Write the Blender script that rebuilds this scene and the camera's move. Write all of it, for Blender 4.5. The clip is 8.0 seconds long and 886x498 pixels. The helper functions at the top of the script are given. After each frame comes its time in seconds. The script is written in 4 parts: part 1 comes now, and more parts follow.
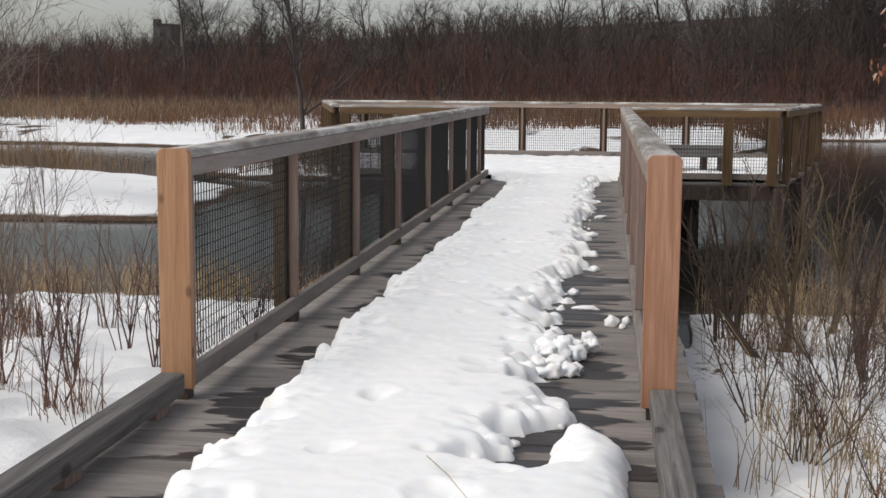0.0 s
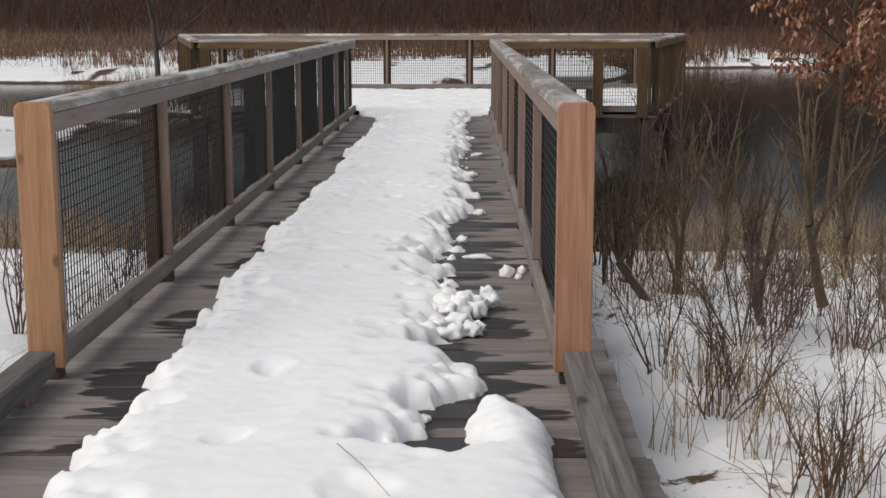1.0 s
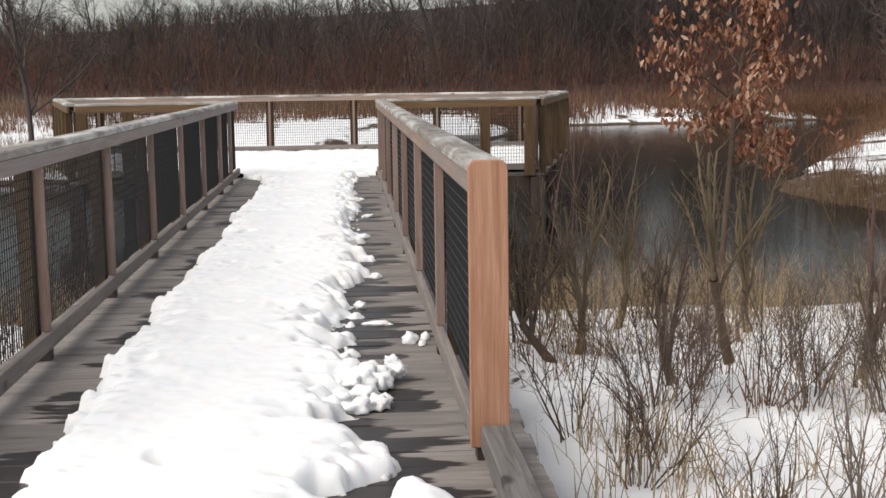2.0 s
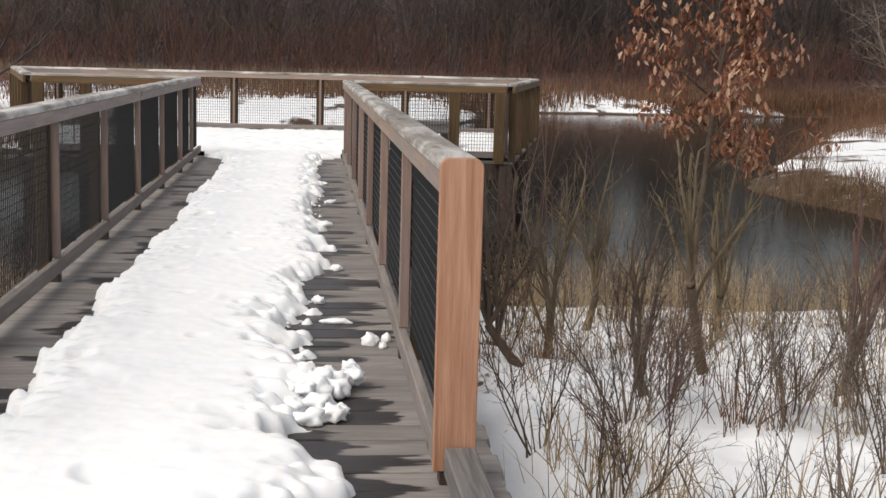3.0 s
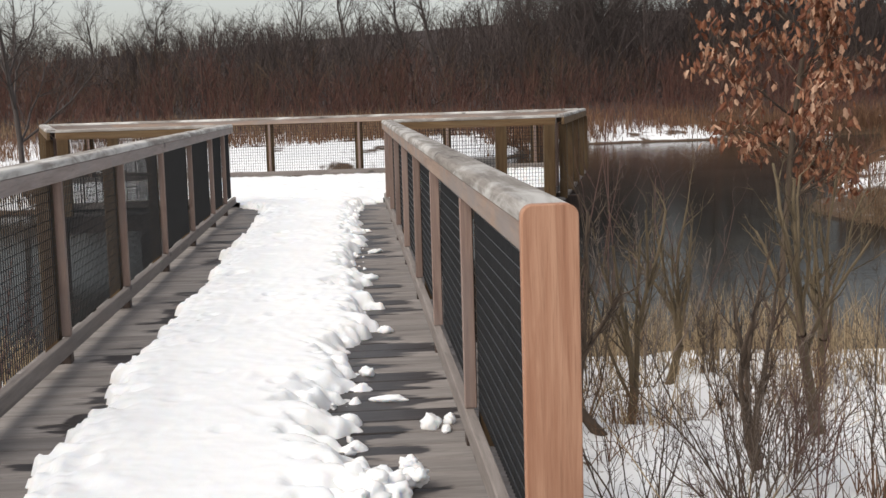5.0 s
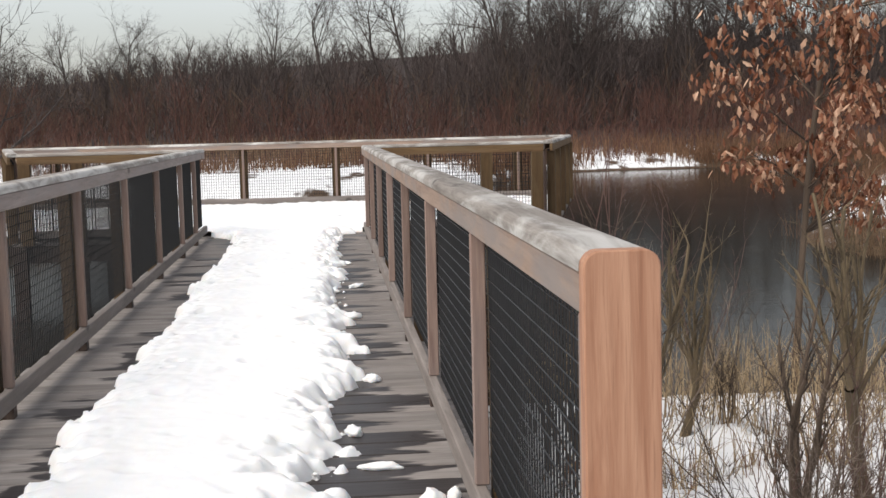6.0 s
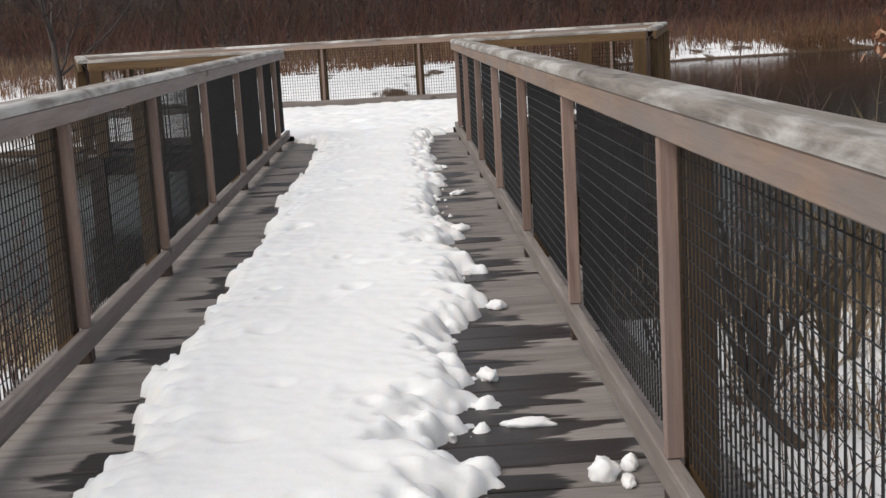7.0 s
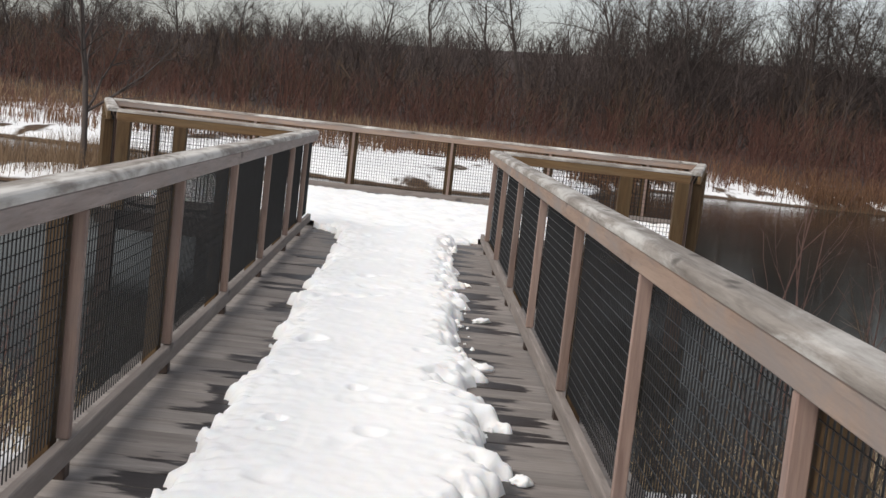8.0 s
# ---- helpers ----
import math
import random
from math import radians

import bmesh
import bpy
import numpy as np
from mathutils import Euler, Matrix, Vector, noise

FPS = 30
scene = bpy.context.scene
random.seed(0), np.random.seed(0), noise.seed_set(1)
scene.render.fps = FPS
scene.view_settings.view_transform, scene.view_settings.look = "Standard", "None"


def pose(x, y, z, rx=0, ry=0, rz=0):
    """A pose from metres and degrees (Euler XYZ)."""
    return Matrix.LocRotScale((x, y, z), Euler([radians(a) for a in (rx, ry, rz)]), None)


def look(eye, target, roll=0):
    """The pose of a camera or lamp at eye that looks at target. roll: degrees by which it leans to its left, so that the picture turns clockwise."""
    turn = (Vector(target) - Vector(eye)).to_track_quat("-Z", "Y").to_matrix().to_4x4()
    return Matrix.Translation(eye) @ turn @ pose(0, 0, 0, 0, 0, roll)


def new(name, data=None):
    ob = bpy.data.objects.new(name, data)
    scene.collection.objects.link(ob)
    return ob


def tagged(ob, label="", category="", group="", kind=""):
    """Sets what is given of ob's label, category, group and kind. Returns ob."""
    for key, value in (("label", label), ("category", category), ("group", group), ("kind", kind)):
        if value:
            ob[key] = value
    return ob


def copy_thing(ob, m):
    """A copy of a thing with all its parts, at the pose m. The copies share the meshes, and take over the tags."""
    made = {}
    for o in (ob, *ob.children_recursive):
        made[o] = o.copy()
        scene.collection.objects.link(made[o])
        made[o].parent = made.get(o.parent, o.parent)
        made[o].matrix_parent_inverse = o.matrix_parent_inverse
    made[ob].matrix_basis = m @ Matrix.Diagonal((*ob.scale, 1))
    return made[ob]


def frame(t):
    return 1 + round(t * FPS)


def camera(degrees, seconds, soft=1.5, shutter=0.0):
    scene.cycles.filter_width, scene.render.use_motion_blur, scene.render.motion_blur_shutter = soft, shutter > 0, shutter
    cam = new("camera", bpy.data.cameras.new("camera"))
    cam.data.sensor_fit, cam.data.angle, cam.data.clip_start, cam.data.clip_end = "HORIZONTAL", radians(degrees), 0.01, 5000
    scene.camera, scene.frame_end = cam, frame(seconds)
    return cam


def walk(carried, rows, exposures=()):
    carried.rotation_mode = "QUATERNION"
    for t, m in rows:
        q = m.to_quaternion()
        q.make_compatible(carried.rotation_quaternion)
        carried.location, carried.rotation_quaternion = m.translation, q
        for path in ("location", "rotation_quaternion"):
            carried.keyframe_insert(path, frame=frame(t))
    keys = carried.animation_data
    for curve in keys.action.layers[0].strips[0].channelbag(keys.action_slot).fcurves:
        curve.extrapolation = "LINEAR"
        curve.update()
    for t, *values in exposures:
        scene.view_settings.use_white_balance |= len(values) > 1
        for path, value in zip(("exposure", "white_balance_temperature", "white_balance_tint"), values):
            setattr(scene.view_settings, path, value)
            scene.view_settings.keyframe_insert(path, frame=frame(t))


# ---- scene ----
cam = camera(38.0, 8.0)
PATH = [
    (0, (0.116, -0.02, 1.334), (-0.136, 1.948, 1.084), 0.4),
    (0.2, (0.096, 0.105, 1.328), (-0.070, 2.074, 1.021), -0.6),
    (0.5, (0.071, 0.191, 1.355), (-0.042, 2.148, 0.958), -0.5),
    (0.7, (0.031, 0.290, 1.332), (-0.069, 2.243, 0.912), -2.2),
    (1, (-0.073, 0.38, 1.384), (-0.107, 2.348, 1.028), -0.1),
    (1.2, (-0.128, 0.480, 1.385), (-0.107, 2.461, 1.106), -0.2),
    (1.5, (-0.17, 0.521, 1.385), (-0.055, 2.504, 1.147), -0.2),
    (1.7, (-0.166, 0.575, 1.364), (-0.021, 2.554, 1.118), -1.3),
    (2.8, (-0.12, 1.041, 1.36), (0.054, 3.01, 1.056), 1.7),
    (3, (-0.137, 1.101, 1.38), (0.068, 3.069, 1.088), 1.5),
    (3.5, (-0.095, 1.215, 1.367), (0.276, 3.158, 1.069), -0.2),
    (3.7, (-0.022, 1.325, 1.342), (0.357, 3.266, 1.041), -2.7),
    (4, (0.043, 1.436, 1.319), (0.29, 3.397, 1.013), -2.5),
    (4.2, (0.035, 1.640, 1.283), (0.175, 3.611, 0.972), -3.8),
    (4.5, (-0.066, 1.848, 1.29), (0.007, 3.827, 1.011), -1.9),
    (4.7, (-0.12, 1.964, 1.329), (-0.014, 3.946, 1.076), -1.4),
    (5.8, (-0.128, 2.705, 1.317), (0.057, 4.685, 1.107), -2.4),
    (6, (-0.172, 2.930, 1.297), (0.006, 4.912, 1.104), -1.4),
    (6.5, (-0.257, 3.406, 1.318), (-0.161, 5.385, 1.047), 2.2),
    (6.8, (-0.303, 3.676, 1.272), (-0.216, 5.649, 0.955), -1.9),
    (7, (-0.341, 3.857, 1.256), (-0.288, 5.826, 0.91), -3.3),
    (7.5, (-0.413, 4.206, 1.354), (-0.373, 6.184, 1.062), -0.6),
    (7.7, (-0.480, 4.338, 1.381), (-0.427, 6.318, 1.104), 2.3),
    (8, (-0.521, 4.461, 1.423), (-0.465, 6.449, 1.212), 6.4),
]

EXPOSURES = [(0.0, 0.24, 6600, 9), (0.5, 0.05, 6600, 9), (1.0, 0.06, 6600, 9), (1.5, 0.58, 6660, 9), (3.0, 0.51, 6750, 9), (3.5, 0.68, 6750, 9), (4.0, 0.69, 6750, 9), (4.5, 0.55, 6750, 9), (6.0, 0.69, 6680, 9), (6.5, 0.45, 6680, 9), (7.0, 0.31, 6680, 9), (7.5, 0.36, 6680, 9), (8.0, 0.48, 6680, 9)]
walk(cam, [(t, look(eye, target, roll)) for t, eye, target, roll in PATH], EXPOSURES)

# ---- world and sun: a bright, thinly clouded winter sky, weak sun from behind the left shoulder ----
SUN_ELEV, SUN_TURN = radians(50), radians(238)   # turn is clockwise from +y
world = bpy.data.worlds.new("sky")
scene.world = world
world.use_nodes = True
wt = world.node_tree
sky = wt.nodes.new("ShaderNodeTexSky")
sky.sky_type, sky.sun_disc = "NISHITA", False
sky.sun_elevation, sky.sun_rotation = SUN_ELEV, SUN_TURN
sky.dust_density, sky.ozone_density, sky.air_density = 2.4, 1.0, 1.0
grey = wt.nodes.new("ShaderNodeHueSaturation")
grey.inputs["Saturation"].default_value = 0.38
wt.links.new(sky.outputs[0], grey.inputs["Color"])
back = wt.nodes["Background"]
wt.links.new(grey.outputs[0], back.inputs["Color"])
back.inputs["Strength"].default_value = 0.122
sun = new("sun", bpy.data.lights.new("sun", "SUN"))
sun.data.energy, sun.data.angle, sun.data.color = 1.12, radians(42), (1.0, 0.93, 0.85)
way = Vector((math.sin(SUN_TURN) * math.cos(SUN_ELEV), math.cos(SUN_TURN) * math.cos(SUN_ELEV), math.sin(SUN_ELEV)))
sun.matrix_world = look(way * 50, (0, 0, 0))


# ---- materials ----
class Mat:
    """A node material with a few short ways to add nodes."""

    def __init__(self, name, rough=0.8, spec=0.3):
        self.m = bpy.data.materials.new(name)
        self.m.use_nodes = True
        self.t = self.m.node_tree
        self.b = self.t.nodes["Principled BSDF"]
        self.b.inputs["Roughness"].default_value = rough
        self.b.inputs["Specular IOR Level"].default_value = spec

    def add(self, kind, **vals):
        n = self.t.nodes.new(kind)
        for k, v in vals.items():
            n.inputs[k].default_value = v
        return n

    def link(self, a, b):
        self.t.links.new(a, b)

    def coords(self, scale, world_space=False, shift=True):
        """Coordinates scaled per axis, moved by the object's random number."""
        mp = self.add("ShaderNodeMapping", Scale=scale)
        if world_space:
            self.link(self.add("ShaderNodeNewGeometry").outputs["Position"], mp.inputs[0])
            return mp.outputs[0]
        tc = self.add("ShaderNodeTexCoord")
        if shift:
            oi = self.add("ShaderNodeObjectInfo")
            mul = self.t.nodes.new("ShaderNodeVectorMath")
            mul.operation = "MULTIPLY_ADD"
            cx = self.add("ShaderNodeCombineXYZ")
            for k in range(3):
                self.link(oi.outputs["Random"], cx.inputs[k])
            self.link(cx.outputs[0], mul.inputs[0])
            mul.inputs[1].default_value = (37.0, 53.0, 71.0)
            self.link(tc.outputs["Object"], mul.inputs[2])
            self.link(mul.outputs[0], mp.inputs[0])
        else:
            self.link(tc.outputs["Object"], mp.inputs[0])
        return mp.outputs[0]

    def noise(self, vec, scale, detail=4, rough=0.55, dist=0.0):
        n = self.add("ShaderNodeTexNoise", Scale=scale, Detail=detail, Roughness=rough, Distortion=dist)
        self.link(vec, n.inputs["Vector"])
        return n.outputs["Fac"]

    def ramp(self, fac, stops):
        r = self.t.nodes.new("ShaderNodeValToRGB")
        el = r.color_ramp.elements
        while len(el) < len(stops):
            el.new(0.5)
        for e, (p, c) in zip(el, stops):
            e.position, e.color = p, (*c, 1) if len(c) == 3 else (c[0], c[0], c[0], 1)
        self.link(fac, r.inputs[0])
        return r.outputs[0]

    def mix(self, fac, a, b, mode="MIX"):
        n = self.t.nodes.new("ShaderNodeMix")
        n.data_type, n.blend_type = "RGBA", mode
        for sock, v in ((n.inputs[0], fac), (n.inputs[6], a), (n.inputs[7], b)):
            if isinstance(v, (int, float)):
                sock.default_value = v
            elif isinstance(v, tuple):
                sock.default_value = (*v, 1)
            else:
                self.link(v, sock)
        return n.outputs[2]

    def math(self, op, a, b=0.0, c=0.0):
        n = self.t.nodes.new("ShaderNodeMath")
        n.operation = op
        for sock, v in zip(n.inputs, (a, b, c)):
            if isinstance(v, (int, float)):
                sock.default_value = v
            else:
                self.link(v, sock)
        return n.outputs[0]

    def step(self, v, lo, hi):
        n = self.add("ShaderNodeMapRange")
        n.interpolation_type = "SMOOTHSTEP"
        n.inputs[1].default_value, n.inputs[2].default_value = lo, hi
        self.link(v, n.inputs[0])
        return n.outputs[0]

    def colour(self, c):
        self.link(c, self.b.inputs["Base Color"]) if not isinstance(c, tuple) else None
        if isinstance(c, tuple):
            self.b.inputs["Base Color"].default_value = (*c, 1)

    def bump(self, h, strength=0.4, distance=0.004):
        n = self.add("ShaderNodeBump", Strength=strength, Distance=distance)
        self.link(h, n.inputs["Height"])
        self.link(n.outputs[0], self.b.inputs["Normal"])


def wood(name, dark, light, axis, patch=None, rough=0.75, patch_amount=0.5, grain=1.0, knots=0.0):
    """Timber with grain along one local axis, blotches, end-to-end streaks and fine relief."""
    m = Mat(name, rough)
    sc = [26.0 * grain] * 3
    sc["xyz".index(axis)] = 1.6
    v = m.coords(tuple(sc))
    g = m.noise(v, 1.0, 6, 0.65, 0.6)
    fine = m.noise(v, 4.0, 3, 0.6)
    base = m.ramp(g, [(0.3, dark), (0.68, light)])
    base = m.mix(m.math("MULTIPLY", m.step(fine, 0.5, 0.75), 0.35), base, tuple(c * 0.55 for c in dark))
    if patch:
        lay = [6.5] * 3
        lay["xyz".index(axis)] = 1.5
        blot = m.noise(m.coords(tuple(lay)), 1.0, 6, 0.65, 0.5)
        base = m.mix(m.math("MULTIPLY", m.step(blot, 0.42, 0.64), patch_amount), base, patch)
    if knots:
        kv = m.add("ShaderNodeTexVoronoi", Scale=knots)
        lay = [1.0] * 3
        lay["xyz".index(axis)] = 0.55
        m.link(m.coords(tuple(lay)), kv.inputs["Vector"])
        base = m.mix(m.math("MULTIPLY", m.step(kv.outputs["Distance"], 0.17, 0.07), 0.75), base, tuple(c * 0.4 for c in dark))
    tone = m.add("ShaderNodeHueSaturation")
    oi = m.add("ShaderNodeObjectInfo")
    m.link(m.math("MULTIPLY_ADD", oi.outputs["Random"], 0.34, 0.83), tone.inputs["Value"])
    m.link(base, tone.inputs["Color"])
    m.colour(tone.outputs[0])
    m.bump(m.math("ADD", g, m.math("MULTIPLY", fine, 0.5)), 0.5, 0.004)
    m.tone = tone.outputs[0]
    m.grain = g
    return m


SNOW_L, SNOW_R = -1.25, -0.10      # mean edges of the trodden snow on the walk


def deck_wood():
    """Grey decking, dark in tongues along the boards: wet where the snow melts, with shade painted in."""
    m = wood("weathered_decking", (0.165, 0.147, 0.137), (0.305, 0.278, 0.261), "x", (0.205, 0.177, 0.162), 0.78, 0.5, 0.45)
    pos = m.add("ShaderNodeNewGeometry").outputs["Position"]
    sep = m.add("ShaderNodeSeparateXYZ")
    m.link(pos, sep.inputs[0])
    right = m.math("SUBTRACT", sep.outputs[0], SNOW_R)
    left = m.math("ADD", m.math("SUBTRACT", SNOW_L, sep.outputs[0]), 0.10)
    d = m.math("MAXIMUM", right, left)
    n1 = m.noise(m.coords((0.8, 5.2, 1.0), True), 1.0, 4, 0.62, 0.4)
    n2 = m.noise(m.coords((3.0, 1.3, 1.0), True), 1.0, 2, 0.5)
    oi = m.add("ShaderNodeObjectInfo")
    reach = m.math("ADD", m.math("MULTIPLY", m.math("SUBTRACT", n1, 0.40), 1.25), m.math("MULTIPLY", m.math("SUBTRACT", n2, 0.5), 0.5))
    reach = m.math("ADD", reach, m.math("MULTIPLY", m.math("SUBTRACT", oi.outputs["Random"], 0.48), 0.42))
    # melt water and the shade beside the snow, darkened together in the colour
    wet = m.math("SUBTRACT", 1.0, m.step(m.math("SUBTRACT", d, reach), 0.0, 0.05))
    dark = m.mix(1.0, m.tone, (0.14, 0.127, 0.13), "MULTIPLY")
    m.colour(m.mix(wet, m.tone, dark))
    m.link(m.math("SUBTRACT", 0.8, m.math("MULTIPLY", wet, 0.38)), m.b.inputs["Roughness"])
    return m


DECK = deck_wood()
CAP = wood("weathered_rail_cap", (0.15, 0.128, 0.112), (0.34, 0.308, 0.278), "x", (0.60, 0.585, 0.56), 0.8, 0.85, 1.0, 5.0)
FACE = wood("greying_cedar", (0.22, 0.148, 0.112), (0.36, 0.262, 0.205), "x", (0.225, 0.2, 0.19), 0.75, 0.75, 0.8, 4.0)
# Copy of FACE for the left railing, its shaded side put into the colour.
FACE_SHADE = wood("shaded_mauve_cedar", (0.185, 0.15, 0.138), (0.305, 0.255, 0.238), "x", (0.22, 0.197, 0.19), 0.75, 0.7, 0.8, 4.0)
SILL = wood("greyed_bottom_rail", (0.175, 0.15, 0.136), (0.31, 0.272, 0.25), "x", (0.22, 0.185, 0.168), 0.78, 0.6, 0.8, 4.0)
STILE = wood("cedar_stile", (0.19, 0.125, 0.104), (0.31, 0.22, 0.18), "z", (0.22, 0.183, 0.172), 0.75, 0.4)
FRESH = wood("fresh_cedar_end", (0.28, 0.128, 0.074), (0.46, 0.258, 0.165), "z", (0.30, 0.135, 0.078), 0.65, 0.6, 1.5, 7.0)
TAN = wood("tan_cedar_end", (0.27, 0.132, 0.068), (0.44, 0.255, 0.145), "z", (0.34, 0.185, 0.10), 0.65, 0.5, 1.2, 8.0)
TREATED = wood("golden_treated_timber", (0.06, 0.034, 0.016), (0.13, 0.078, 0.036), "z", (0.13, 0.092, 0.05), 0.75, 0.5)
TREATED_X = wood("golden_treated_board", (0.10, 0.058, 0.028), (0.20, 0.122, 0.06), "x", (0.16, 0.115, 0.068), 0.75, 0.5)
# Dark brown timber for feet, piles, beams and the rim joist.
DARKWOOD = wood("dark_timber", (0.032, 0.023, 0.019), (0.085, 0.058, 0.047), "z", None, 0.6)
KERB = wood("weathered_kerb_timber", (0.05, 0.045, 0.043), (0.225, 0.21, 0.2), "x", (0.15, 0.138, 0.13), 0.8, 0.4, 1.3, 5.0)
BLOCK = wood("kerb_block", (0.15, 0.10, 0.085), (0.26, 0.19, 0.16), "z", None, 0.75)


def snow_mat():
    m = Mat("old_snow", 0.62, 0.3)
    v = m.coords((1, 1, 1), True)
    big = m.noise(v, 2.3, 4, 0.6)
    m.colour(m.ramp(big, [(0.3, (0.87, 0.878, 0.89)), (0.65, (0.93, 0.932, 0.935))]))
    h = m.math("ADD", m.noise(v, 26.0, 5, 0.62), m.math("MULTIPLY", m.noise(v, 130.0, 3, 0.6), 0.25))
    m.bump(h, 0.16, 0.008)
    m.b.inputs["Subsurface Weight"].default_value = 0.55
    m.b.inputs["Subsurface Radius"].default_value = (0.03, 0.035, 0.04)
    m.b.inputs["Subsurface Scale"].default_value = 0.6
    return m


SNOW = snow_mat()


def ground_mat():
    """Snow lying over leaf litter and dead grass; bare, muddy earth at the waterline and under the woods."""
    m = Mat("snowy_marsh_ground", 0.85, 0.2)
    v = m.coords((1, 1, 1), True)
    sep = m.add("ShaderNodeSeparateXYZ")
    m.link(m.add("ShaderNodeNewGeometry").outputs["Position"], sep.inputs[0])
    n_big = m.noise(m.coords((1, 1, 0.2), True), 0.16, 4, 0.6)
    n_mid = m.noise(v, 1.1, 6, 0.62)
    n_fine = m.noise(v, 14.0, 5, 0.65)
    earth = m.ramp(n_fine, [(0.3, (0.035, 0.022, 0.015)), (0.55, (0.09, 0.056, 0.033)), (0.75, (0.18, 0.125, 0.075))])
    woods = m.ramp(m.noise(m.coords((0.5, 0.5, 0.12), True), 1.0, 6, 0.7), [(0.3, (0.031, 0.022, 0.02)), (0.6, (0.058, 0.042, 0.037)), (0.8, (0.086, 0.059, 0.049))])
    far = m.step(sep.outputs[1], 68.0, 78.0)
    earth = m.mix(far, earth, woods)
    n_far = m.noise(m.coords((0.5, 0.16, 0.5), True), 1.0, 4, 0.55)
    away = m.step(sep.outputs[1], 14.0, 36.0)
    bare = m.math("ADD", m.math("MULTIPLY", n_mid, 0.65), m.math("MULTIPLY", n_fine, 0.35))
    bare = m.math("ADD", m.math("MULTIPLY", bare, m.math("SUBTRACT", 1.0, away)), m.math("MULTIPLY", n_far, away))
    thin = m.math("MULTIPLY", m.step(sep.outputs[1], 16.0, 40.0), -0.03)
    patchy = m.math("MULTIPLY", m.step(sep.outputs[1], 44.0, 50.0), m.math("MULTIPLY", m.step(sep.outputs[0], 15.0, 18.0), 0.24))
    bare = m.math("ADD", bare, patchy)
    tip = m.math("MULTIPLY", m.math("MULTIPLY", m.step(sep.outputs[0], 4.5, 5.5), m.step(sep.outputs[0], 10.6, 9.2)), m.step(sep.outputs[1], 13.5, 14.5))
    bare = m.math("ADD", bare, m.math("MULTIPLY", tip, 0.13))
    bare = m.math("SUBTRACT", bare, m.math("MULTIPLY", m.step(sep.outputs[1], 9.5, 6.5), 0.035))
    cover = m.step(m.math("ADD", m.math("ADD", bare, thin), m.math("MULTIPLY", m.math("SUBTRACT", n_big, 0.5), 0.25)), 0.63, 0.57)
    shore = m.step(m.math("ADD", sep.outputs[2], m.math("MULTIPLY", n_mid, 0.12)), -0.81, -0.76)
    cover = m.math("MULTIPLY", m.math("MULTIPLY", cover, shore), m.math("SUBTRACT", 1.0, far))
    white = m.ramp(n_mid, [(0.3, (0.78, 0.79, 0.81)), (0.7, (0.88, 0.88, 0.885))])
    m.colour(m.mix(cover, earth, white))
    m.bump(m.math("ADD", n_fine, m.math("MULTIPLY", n_mid, 2.0)), 0.5, 0.03)
    return m


GROUND = ground_mat()


def water_mat():
    m = Mat("dark_pond_water", 0.05, 0.02)
    m.b.inputs["IOR"].default_value = 1.333
    v = m.coords((1.0, 2.2, 1.0), True)
    m.colour(m.ramp(m.noise(v, 0.25, 4), [(0.3, (0.012, 0.012, 0.011)), (0.7, (0.03, 0.027, 0.022))]))
    m.bump(m.math("ADD", m.noise(v, 3.0, 3), m.math("MULTIPLY", m.noise(v, 11.0, 2), 0.4)), 0.10, 0.02)
    return m


WATER = water_mat()


def bark(name, dark, light, rough=0.8):
    m = Mat(name, rough, 0.25)
    n = m.noise(m.coords((14, 14, 3.5), True), 1.0, 4, 0.6)
    isl = m.add("ShaderNodeNewGeometry").outputs["Random Per Island"]
    c = m.ramp(m.math("ADD", m.math("MULTIPLY", n, 0.5), m.math("MULTIPLY", isl, 0.5)), [(0.25, dark), (0.75, light)])
    m.colour(c)
    m.bump(n, 0.4, 0.004)
    return m


BARK_GREY = bark("grey_brown_bark", (0.10, 0.075, 0.06), (0.24, 0.19, 0.155))
BARK_OLIVE = bark("olive_brown_stems", (0.055, 0.041, 0.026), (0.18, 0.135, 0.082))
BARK_BROWN = bark("brown_stems", (0.04, 0.029, 0.023), (0.13, 0.094, 0.068))
BARK_RED = bark("reddish_brown_stems", (0.06, 0.034, 0.03), (0.16, 0.094, 0.08))
BARK_DARK = bark("dark_far_bark", (0.042, 0.034, 0.031), (0.11, 0.09, 0.082))
THICK_RED = bark("far_red_brown_thicket", (0.058, 0.026, 0.021), (0.148, 0.073, 0.055))
THICK_TAN = bark("far_tan_brown_thicket", (0.057, 0.037, 0.025), (0.143, 0.098, 0.066))
THICK_GREY = bark("far_grey_brown_thicket", (0.036, 0.027, 0.025), (0.094, 0.071, 0.065))
REED = bark("dead_tan_grass", (0.10, 0.062, 0.038), (0.27, 0.185, 0.115))
REED_PALE = bark("pale_dead_grass", (0.19, 0.13, 0.075), (0.46, 0.35, 0.215))
REED_RUST = bark("rusty_dead_grass", (0.085, 0.042, 0.024), (0.22, 0.125, 0.072))


